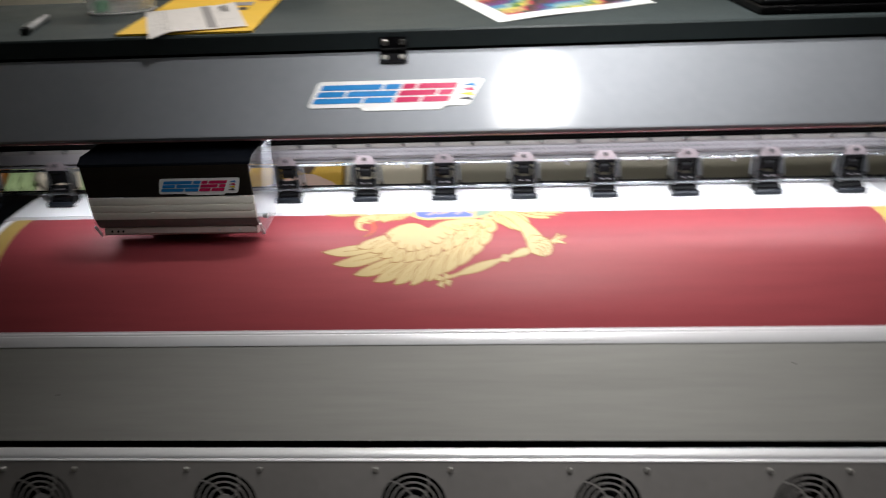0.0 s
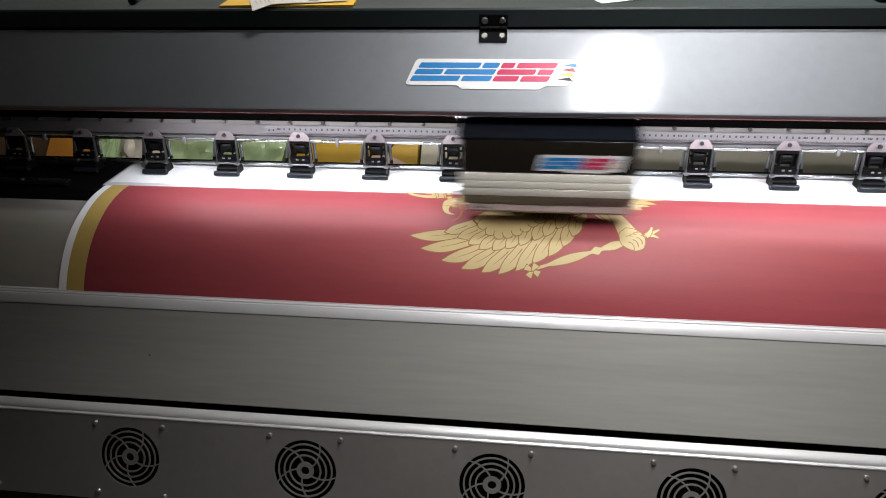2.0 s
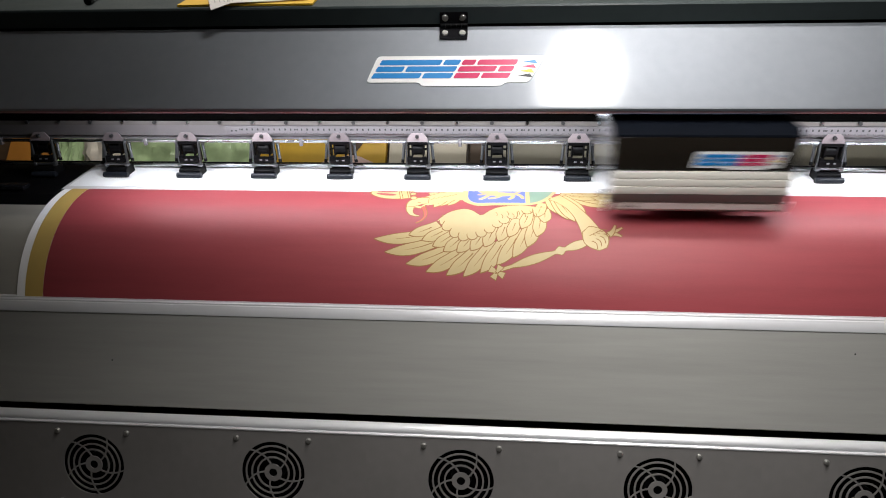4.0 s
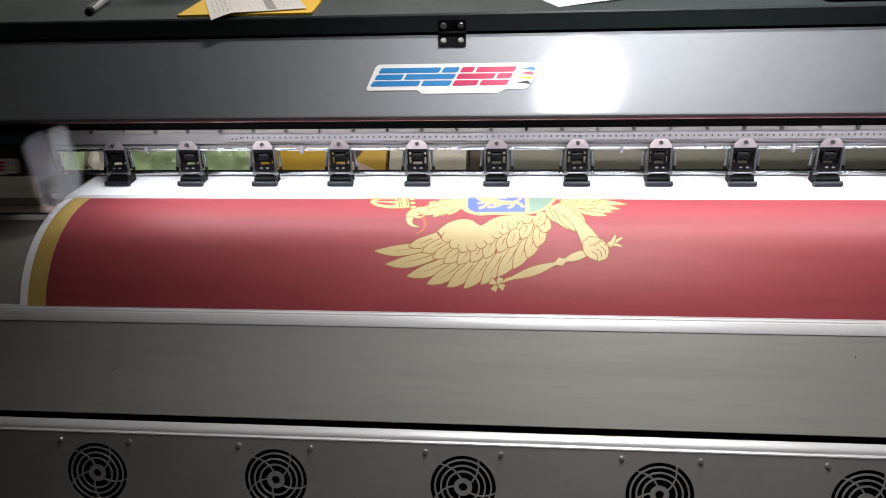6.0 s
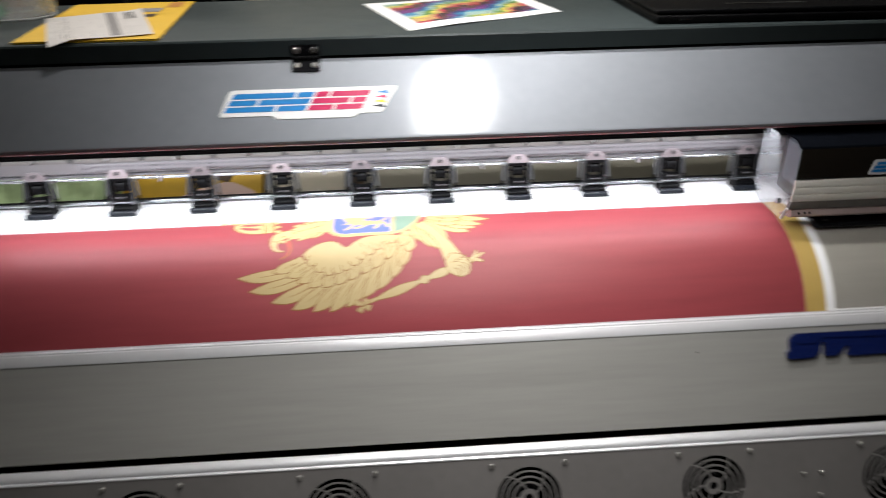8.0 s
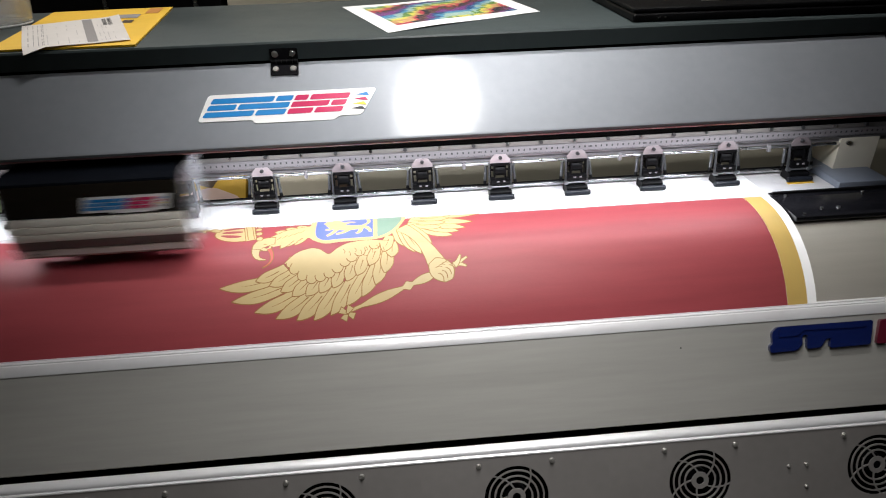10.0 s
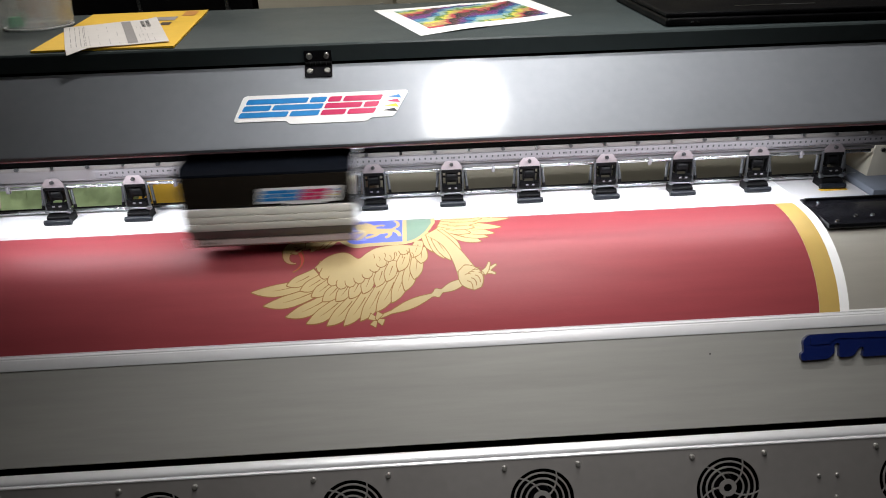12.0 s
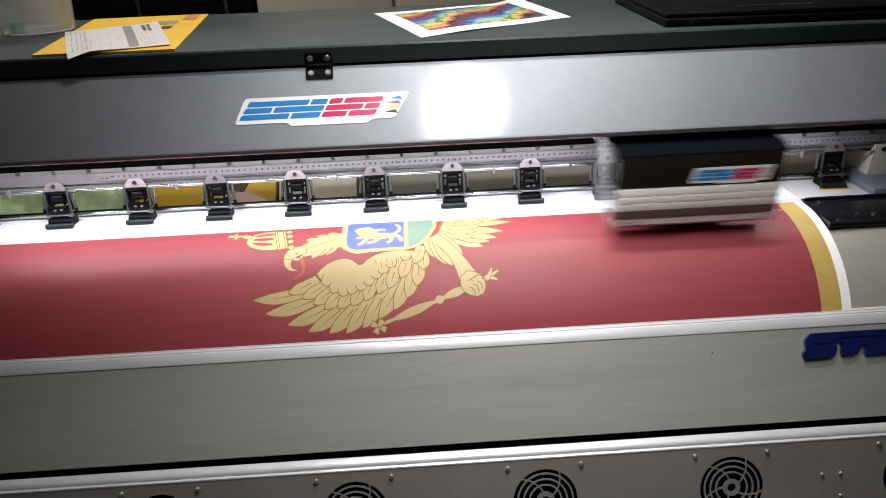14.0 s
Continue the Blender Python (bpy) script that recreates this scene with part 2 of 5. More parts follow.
tagged(new("ceiling", mesh_of(box(-4.15, 4.15, -3.35, 2.35, 2.65, 2.75), "ceiling", CEILING)), "plain pale ceiling", "ceiling", kind="structure")
lamp = thing("pendant_lamp", "long white oval pendant lamp hanging over the printer, switched on", "lamp", pose(*LAMP, TILT))


def oval(z0, z1, rx, ry, k):
    """An upright oval block that narrows upwards by k."""
    bm = cyl((0, 0, z0), (0, 0, z1), 1.0, 48, k)
    bmesh.ops.scale(bm, vec=(rx, ry, 1), verts=bm.verts)
    return bm


part("shade", oval(0.030, 0.11, 0.15, 0.46, 0.7), SILVER, lamp, "metal shade")
part("diffuser", oval(0.008, 0.030, 0.118, 0.42, 1.0), LAMPGLOW, lamp, "glowing white diffuser")
for y in (-0.25, 0.25):
    foot = Vector((0, y, 0.10))
    rise = 2.65 - (pose(*LAMP, TILT) @ foot).z
    part("cord", cyl(foot, foot + rise * Vector((0, math.sin(radians(TILT)), math.cos(radians(TILT)))), 0.004, 8), INK, lamp)


def ceiling_tube(at, half):
    lamp_ob = thing("ceiling_tube", "white tube lamp on the ceiling, switched on", "ceiling lamp", Matrix.Translation(at))
    part("housing", box(-half - 0.04, half + 0.04, -0.04, 0.04, 0.004, 0.038, bevel=0.004), CEILING, lamp_ob)
    part("tube", cyl((-half, 0, 0.0), (half, 0, 0.0), 0.008, 16), LAMPGLOW, lamp_ob, "glowing white tube")


ceiling_tube((-0.45, 0.95, 2.612), 0.6)
ceiling_tube(MID_TUBE + Vector((0, 0, 0.012)), 0.25)

# ---- the printer ----
SEAM, LOWER = (-0.073, 1.1832), (-0.174, 1.080)      # the front cover's upper and lower edge (y, z)
LIDF = (-0.077, 1.2155)                              # the lid's front edge
LIDBACK = 0.37
BED = 0.915                                          # height of the platen
AX_Y, AX_Z, DRUM = -0.118, 0.717, 0.198              # the curve that the print follows
PRINT_Y = -0.091

printer = thing("large_format_printer", "large grey and silver inkjet printer, printing a banner", "printer")

# lid: a shallow folded metal tray, open below
lid_profile = [(SEAM[0] - 0.001, SEAM[1] + 0.003), (LIDF[0] - 0.001, LIDF[1] - 0.004), (LIDF[0] + 0.001, LIDF[1] - 0.001), (LIDF[0] + 0.006, LIDF[1]),
               (LIDBACK - 0.006, LIDF[1]), (LIDBACK, LIDF[1] - 0.005), (LIDBACK, 1.0), (LIDBACK - 0.003, 1.0), (LIDBACK - 0.003, LIDF[1] - 0.006),
               (LIDF[0] + 0.004, LIDF[1] - 0.006), (SEAM[0] + 0.003, SEAM[1] + 0.003)]
part("lid", prism(lid_profile, X0, X1), LIDGREY, printer, "dark grey-green painted metal lid")
# black line in the seam
part("seam_line", prism([(SEAM[0] + 0.001, SEAM[1] - 0.004), (SEAM[0] + 0.001, SEAM[1] + 0.004), (SEAM[0] + 0.012, SEAM[1] + 0.004), (SEAM[0] + 0.012, SEAM[1] - 0.004)], X0, X1), VOID, printer)
# front cover: sheet with a folded lower lip
dn = Vector((LOWER[0] - SEAM[0], LOWER[1] - SEAM[1])).normalized()
nn = Vector((dn.y, -dn.x))


def on_cover(a, out):
    p = Vector(SEAM) + dn * a + nn * out
    return (p.x, p.y)


LEN = (Vector(LOWER) - Vector(SEAM)).length
cover_profile = [on_cover(0.002, 0), on_cover(LEN - 0.006, 0), on_cover(LEN - 0.002, -0.0015), on_cover(LEN, -0.005), on_cover(LEN - 0.002, -0.012), on_cover(LEN - 0.006, -0.012),
                 on_cover(LEN - 0.006, -0.004), on_cover(0.002, -0.003)]
part("front_cover", prism(cover_profile, X0, X1), SILVER, printer, "satin silver front cover, sloping", smooth=True)
lip = [on_cover(LEN - 0.001, -0.0055), on_cover(LEN + 0.0012, -0.007), on_cover(LEN + 0.0012, -0.010), on_cover(LEN - 0.001, -0.011)]
part("cover_lip", prism(lip, X0, X1), material("pinkish_lip", (0.30, 0.17, 0.19), 0.4, 0.3, 0.1, 40), printer, "thin reddish edge strip")
part("cover_seal", prism([(LOWER[0] + 0.010, 1.080), (LOWER[0] + 0.010, 1.087), (-0.05, 1.087), (-0.05, 1.080)], X0, X1), BLACK, printer, "black underside of the cover")


part("light_shield", prism([(-0.1238, 1.0875), (-0.1238, 1.0650), (-0.1245, 1.0632), (-0.1252, 1.0650), (-0.1252, 1.0875)], X0, X1), BLACK, printer, "black flange that shields the diodes")


def diode_strip():
    bm = bmesh.new()
    for i in range(72):
        x = -0.52 + i * 0.0203
        add_box(bm, x - 0.003, x + 0.003, -0.1195, -0.1145, 1.0786, 1.0802)
    return part("diode_strip", bm, LEDGLOW, printer, "strip of small white diodes under the cover", smooth=False)


diode_strip()


def hinge(x):
    m = plane_frame(x, SEAM, LOWER)
    m.translation = (x, SEAM[0], SEAM[1])
    leaf = part("hinge", slab(rounded([(-0.0215, -0.0245), (0.0215, -0.025), (0.0215, -0.001), (-0.0215, -0.001)], 0.002), 0.003, m), GLOSSBLACK, printer, "black hinge with four bright screws")
    up = plane_frame(x, LIDF, SEAM)
    part("leaf", slab(rounded([(-0.0215, 0.001), (0.0215, 0.001), (0.0215, 0.0215), (-0.0215, 0.0215)], 0.002), 0.003, up), GLOSSBLACK, leaf)
    for k in range(5):
        a = x - 0.0205 + k * 0.0083
        part("knuckle", cyl((a, SEAM[0] - 0.005, SEAM[1] + 0.001), (a + 0.0078, SEAM[0] - 0.005, SEAM[1] + 0.001), 0.0036, 12), BLACK, leaf)
    for frame_m, vs in ((m, (-0.015,)), (up, (0.013,))):
        for u in (-0.0135, 0.0135):
            for v in vs:
                bm = bmesh.new()
                add_cyl(bm, (u, v, 0.003), (u, v, 0.0052), 0.0052, 16, 0.0040)
                add_box(bm, u - 0.0012, u + 0.0012, v - 0.0012, v + 0.0012, 0.005, 0.0056)
                bmesh.ops.transform(bm, matrix=frame_m, verts=bm.verts)
                part("screw", bm, ZINC, leaf)


hinge(0.071)
hinge(1.0755)


# colour shapes standing for a trade mark: slanted blocks on a white backing
def lean(u0, u1, v0, v1, k=0.35):
    return [(u0 + k * v0, v0), (u1 + k * v0, v0), (u1 + k * v1, v1), (u0 + k * v1, v1)]


def mark_shapes(w, h):
    """Three rows of plain slanted colour bars, then four short darts: (material, outline, lift) in a box of w by h."""
    out = []
    for mt, u0, u1, cuts in ((STICKBLUE, 0.0, 0.495, (0.30, 0.17, 0.38)), (STICKRED, 0.510, 0.845, (0.66, 0.74, 0.59))):
        for k, c in enumerate(cuts):
            v0, v1 = (0.36 * k) * h, (0.36 * k + 0.28) * h
            for a, b in ((u0, c), (c + 0.016, u1)):
                out.append((mt, rounded(lean(a * w, b * w, v0, v1, 0.5), 0.08 * h), 0.0))
    for i, mt in enumerate((STICKBLUE, STICKRED, STICKYELLOW, INK)):
        v = h * (0.98 - 0.25 * i)
        out.append((mt, [(0.895 * w + 0.35 * v, v - 0.10 * h), (0.965 * w + 0.35 * v, v), (0.985 * w + 0.3 * v, v - 0.2 * h)], 0.0))
    return out


def sticker(parent, m, w, h, name="sticker"):
    g = 0.22 * h
    base = rounded([(-g, -g), (0.30 * w, -g), (0.32 * w, -1.9 * g), (0.80 * w, -1.9 * g), (0.83 * w, -g), (0.97 * w, -g), (w + 0.35 * h + g, h + g), (0.35 * h - g * 0.4, h + g)], g)
    st = part(name, slab(base, 0.0008, m), STICKWHITE, parent, "white sticker with blue and magenta shapes", smooth=False)
    for mt, outline, up in mark_shapes(w, h):
        part("colour_shape", slab(outline, 0.0005, m @ Matrix.Translation((0, 0, 0.0009 + up))), mt, st, smooth=False)
    return st


cover_m = plane_frame(0, SEAM, LOWER)
cover_m.translation = (-0.0535, *on_cover(0.64 * LEN, 0.0004))
sticker(printer, cover_m, 0.2475, 0.0315)

# rail beam with the scale
part("rail_beam", prism([(-0.024, 0.986), (-0.027, 0.989), (-0.027, 1.018), (-0.022, 1.022), (0.09, 1.022), (0.09, 0.986)], X0, X1), RAIL, printer, "aluminium rail beam")
# black rail; its lightless colour also carries the shadow below the cover
part("guide_rail", prism([(-0.0295, 1.0165), (-0.031, 1.019), (-0.042, 1.034), (-0.042, 1.040), (-0.038, 1.045), (-0.02, 1.045), (-0.02, 1.0165)], X0, X1), VOID, printer, "black guide rail")
part("rail_strip", prism([(-0.0285, 1.0085), (-0.0285, 1.0155), (-0.0272, 1.0155), (-0.0272, 1.0085)], X0, X1), material("rail_strip_paint", (0.15, 0.141, 0.136), 0.45, 0.3, 0.1, 40), printer)


def rail_screws():
    for i in range(40):
        x = -1.14 + i * 0.0605
        bm = cyl((x, -0.0275, 1.0140), (x, -0.0325, 1.0140), 0.0034 if i % 2 else 0.0026, 10)
        part("rail_screw", bm, INK if i % 2 else STEEL, printer, smooth=True)


rail_screws()


def scale_rule():
    rule = part("scale", prism([(-0.0290, 0.9925), (-0.0290, 1.0058), (-0.0273, 1.0058), (-0.0273, 0.9925)], -0.344, 1.30), RULER, printer, "pale metal measuring scale with small black marks")
    rng = random.Random(3)
    bm = bmesh.new()
    for i in range(810):
        x = -0.318 + i * 0.002
        if x > 1.29:
            break
        tall = 0.0030 if i % 5 == 0 else 0.0016
        add_box(bm, x - 0.0002, x + 0.0002, -0.0294, -0.0289, 0.9928, 0.9928 + tall)
    tagged(part("tick_print", bm, INK, rule, smooth=False), kind="stuff")
    bm = bmesh.new()
    for i in range(161):
        x = -0.316 + i * 0.01
        if i % 10 == 0:
            for k in range(3):
                add_box(bm, x - 0.0035 + k * 0.0024, x - 0.0018 + k * 0.0024, -0.0294, -0.0289, 0.9992, 1.0022)
        else:
            w = 0.0011 + 0.0004 * rng.random()
            add_box(bm, x - w, x + w, -0.0294, -0.0289, 0.9990, 1.0026)
    tagged(part("number_print", bm, INK, rule, smooth=False), kind="stuff")
    for x in (-0.334, -0.326):
        part("rivet", cyl((x, -0.0287, 0.9985), (x, -0.0302, 0.9985), 0.0016, 10), INK, rule)


scale_rule()
part("upper_rod", cyl((X0 + 0.2, -0.028, 0.9785), (1.05, -0.028, 0.9785), 0.0028, 12), STEEL, printer, "thin bright steel rod")
part("upper_channel", prism([(-0.022, 0.980), (-0.022, 0.986), (0.0, 0.986), (0.0, 0.980)], X0, X1), RAIL, printer)
part("lower_rod", cyl((X0 + 0.2, -0.004, 0.9235), (1.05, -0.004, 0.9235), 0.0028, 12), STEEL, printer, "thin steel rod above the platen")
part("lower_shaft", cyl((X0 + 0.2, 0.010, 0.9205), (1.05, 0.010, 0.9205), 0.0035, 12), BLACK, printer)


def rod_clips():
    for x in (-0.78, -0.5, -0.21, 0.075, 0.355, 0.64, 0.92):
        bm = box(x - 0.0028, x + 0.0028, -0.033, -0.026, 0.971, 0.984, bevel=0.001)
        part("rod_clip", bm, RULER, printer, "small white clip on the rod")


rod_clips()


def pinch_roller():
    """One clamp: a trapezoid top plate, a black cage with two cheeks, springs at both sides and a ribbed black shoe. Its origin is on the platen."""
    r = new("pinch_roller", mesh_of(cage(), "pinch_roller", BLACK, True))
    r.parent = printer
    tagged(r, "black pinch roller clamp with steel springs")
    top = slab(rounded([(-0.0185, -0.002), (0.0185, -0.002), (0.0185, 0.004), (0.0105, 0.0140), (-0.0105, 0.0140), (-0.0185, 0.004)], 0.0015), 0.002,
               pose(0, -0.031, 0.981, 80))
    part("top_plate", top, PINKPLATE, r, "bare steel top plate")
    part("plate_screw", cyl((0, -0.033, 0.9895), (0, -0.0372, 0.9900), 0.0036, 12, 0.0028), INK, r)
    part("shoe", prism(rounded([(-0.0475, 0.9165), (-0.0475, 0.9290), (-0.043, 0.9315), (-0.020, 0.9325), (-0.018, 0.9165)], 0.002, 3), -0.0195, 0.0195), BLACK, r, "black shoe")
    bar = part("shoe_bar", prism(rounded([(-0.0545, 0.9165), (-0.0550, 0.9215), (-0.0515, 0.9255), (-0.0476, 0.9255), (-0.0476, 0.9165)], 0.0022, 4), -0.0205, 0.0205), SLATE, r, "slate bar of the shoe")
    for s in (-1, 1):
        part("end_cap", cyl((s * 0.0206, -0.0505, 0.9208), (s * 0.0232, -0.0505, 0.9208), 0.0046, 12), SLATE, bar)
    part("axle", cyl((-0.0235, -0.0385, 0.9365), (0.0235, -0.0385, 0.9365), 0.0022, 10), DULLSTEEL, r)
    for x in (-0.0045, 0.0065):
        part("pin", box(x - 0.0022, x + 0.0022, -0.0425, -0.0400, 0.9462, 0.9486), RULER, r, "small pale pin")
    part("wheel", cyl((-0.0085, -0.0240, 0.9640), (0.0085, -0.0240, 0.9640), 0.0105, 20), BLACK, r, "dark rubber wheel")
    for s in (-1, 1):
        part("spring", cyl((s * 0.0245, -0.024, 0.972), (s * 0.0272, -0.031, 0.947), 0.0027, 12), DULLSTEEL, r)
        part("collar", cyl((s * 0.0240, -0.0230, 0.9775), (s * 0.0246, -0.0242, 0.9715), 0.0038, 12), STEEL, r)
        arm = bmesh.new()
        add_prism(arm, [(-0.0395, 0.936), (-0.0365, 0.958), (-0.033, 0.981), (-0.029, 0.981), (-0.032, 0.958), (-0.034, 0.936)], s * 0.0200 - 0.0013, s * 0.0200 + 0.0013)
        add_box(arm, s * 0.0190 - 0.0035, s * 0.0190 + 0.0035, -0.0425, -0.0355, 0.9335, 0.9400, bevel=0.001)
        part("side_arm", arm, DULLSTEEL, r, "bare steel arm")
        part("spring_nut", cyl((s * 0.0273, -0.0310, 0.9465), (s * 0.0279, -0.0325, 0.9410), 0.0030, 8), BLACK, r)
    return r


def cage():
    """Two thin cheeks, a top rail, a fork that holds the wheel and a stepped crossbar; open at both sides of the wheel."""
    bm = bmesh.new()
    for s in (-1, 1):
        add_prism(bm, [(-0.034, 0.9405), (-0.031, 0.979), (-0.022, 0.979), (-0.020, 0.9405)], s * 0.0170 - 0.0012, s * 0.0170 + 0.0012)
        add_box(bm, s * 0.0097 - 0.0014, s * 0.0097 + 0.0014, -0.034, -0.016, 0.953, 0.978, bevel=0.0006)
    add_box(bm, -0.0180, 0.0180, -0.041, -0.028, 0.9405, 0.9500, bevel=0.001)
    add_box(bm, -0.0180, -0.0090, -0.040, -0.030, 0.9495, 0.9535, bevel=0.0008)
    add_box(bm, 0.0080, 0.0150, -0.040, -0.030, 0.9495, 0.9525, bevel=0.0008)
    add_box(bm, -0.0175, 0.0175, -0.035, -0.018, 0.9745, 0.9800, bevel=0.001)
    add_cyl(bm, (-0.0170, -0.024, 0.964), (0.0170, -0.024, 0.964), 0.0020, 10)
    return bm


first = pinch_roller()
tagged(first, group="pinch rollers along the rail")
for i in range(-7, 8):
    if i:
        c = copy_thing(first, pose(0.14 * i, 0, 0))
        c.parent = printer

# platen and the machine's inside
part("platen", prism([(-0.104, 0.9075), (-0.104, 0.9145), (0.014, 0.9145), (0.050, 0.880), (0.075, 0.78), (0.070, 0.78), (0.045, 0.876), (0.010, 0.9075)], -0.636, 1.03), material("platen_paint", (0.56, 0.55, 0.56), 0.45, 0.1, 0.06, 40), printer, "pale grey metal platen")
part("apron", prism([(AX_Y - (DRUM - d) * math.sin(a), AX_Z + (DRUM - d) * math.cos(a)) for d in (0.0045, 0.0075) for a in (np.linspace(0.20, 1.75, 28) if d < 0.005 else np.linspace(1.75, 0.20, 28))], X0, X1), APRON, printer,
     "curved steel apron under the print")


def end_blocks():
    arc = [(d, a) for d in (0.0040, 0.0044) for a in (np.linspace(0.55, 0.80, 8) if d < 0.0042 else np.linspace(0.80, 0.55, 8))]
    part("orange_label", prism([(AX_Y - (DRUM - d) * math.sin(a), AX_Z + (DRUM - d) * math.cos(a)) for d, a in arc], 1.055, 1.125), ORANGE, printer, "small orange label on the apron")
    # dark cover beside the print, on the side of the parked caps
    part("cap_cover", prism(rounded([(-0.150, 0.890), (-0.150, 0.9020), (-0.125, 0.9125), (0.02, 0.9150), (0.02, 0.890)], 0.003, 3), X0, -0.637), BLACK, printer, "black cover beside the platen")
    part("cap_rail", box(X0, -0.70, -0.115, -0.095, 0.9145, 0.922, bevel=0.002), GLOSSBLACK, printer)
    part("cap_screw", cyl((-0.79, -0.105, 0.9205), (-0.79, -0.105, 0.9235), 0.004, 12), STEEL, printer)
    glossy = part("end_cover", prism(rounded([(-0.190, 0.903), (-0.190, 0.9120), (-0.095, 0.9175), (-0.095, 0.896)], 0.002, 3), 0.8965, X1 - 0.05), GLOSSBLACK, printer, "glossy black cover with screws")
    part("cover_rib", box(0.90, X1 - 0.06, -0.106, -0.100, 0.9165, 0.9215, bevel=0.0015), BLACK, glossy)
    for x, y in ((0.915, -0.181), (0.955, -0.165), (0.985, -0.165), (1.06, -0.115), (0.92, -0.112)):
        z = 0.9122 + (y + 0.190) * 0.058
        part("cover_screw", cyl((x, y, z - 0.001), (x, y, z + 0.0022), 0.0038, 12, 0.003), STEEL, glossy)
    part("end_block", box(1.032, 1.13, -0.09, 0.05, 0.905, 0.926, bevel=0.003), material("slate_plastic", (0.16, 0.18, 0.22), 0.4, 0.0, 0.1, 40), printer, "slate grey end block")
    bracket = part("end_bracket", prism(rounded([(-0.022, 0.916), (-0.026, 0.988), (0.06, 0.985), (0.06, 0.916)], 0.004, 3), 1.060, 1.135), CABINET, printer, "pale metal bracket at the end of the rail")
    part("bracket_screw", cyl((1.075, -0.0245, 0.978), (1.075, -0.0290, 0.978), 0.004, 12), STEEL, bracket)
    part("label_strip", box(0.955, 1.005, -0.058, -0.050, 0.9148, 0.9158), OCHRE, printer, "small ochre label")
    for x in (X0, X1):
        s = -1 if x < 0 else 1
        prof = [(-0.20, 0.60), (-0.20, 1.05), LOWER, SEAM, LIDF, (LIDBACK, 1.2155), (LIDBACK, 0.60)]
        part("side_housing", prism(prof, x, x + s * 0.25), LIDGREY, printer, "dark grey end housing")
        part("leg", box(x + s * 0.05 - 0.05, x + s * 0.05 + 0.05, -0.05, 0.25, 0.04, 0.62, bevel=0.006), LIDGREY, printer)
        part("foot", box(x + s * 0.05 - 0.06, x + s * 0.05 + 0.06, -0.40, 0.40, 0.0, 0.05, bevel=0.01), BLACK, printer)


end_blocks()


HOODBLACK = material("hood_black", (0.016, 0.013, 0.010), 0.16, 0.0, 0.15, 30, spec=0.5)
# darker copy of the hood's black: shade beneath the cover, painted in
HOODTOP = material("shaded_hood_black", (0.0035, 0.0045, 0.007), 0.8, 0.0, 0.2, 60, 0.1, 500, spec=0.02)
HEADTRIM = material("skid_steel", (0.50, 0.39, 0.37), 0.5, 0.15, 0.1, 60)
CHINGREY = material("chin_grey_plastic", (0.17, 0.165, 0.155), 0.4, 0.0, 0.1, 60)
HEADGREY = material("grey_head_block", (0.10, 0.11, 0.14), 0.35, 0.2, 0.3, 60)


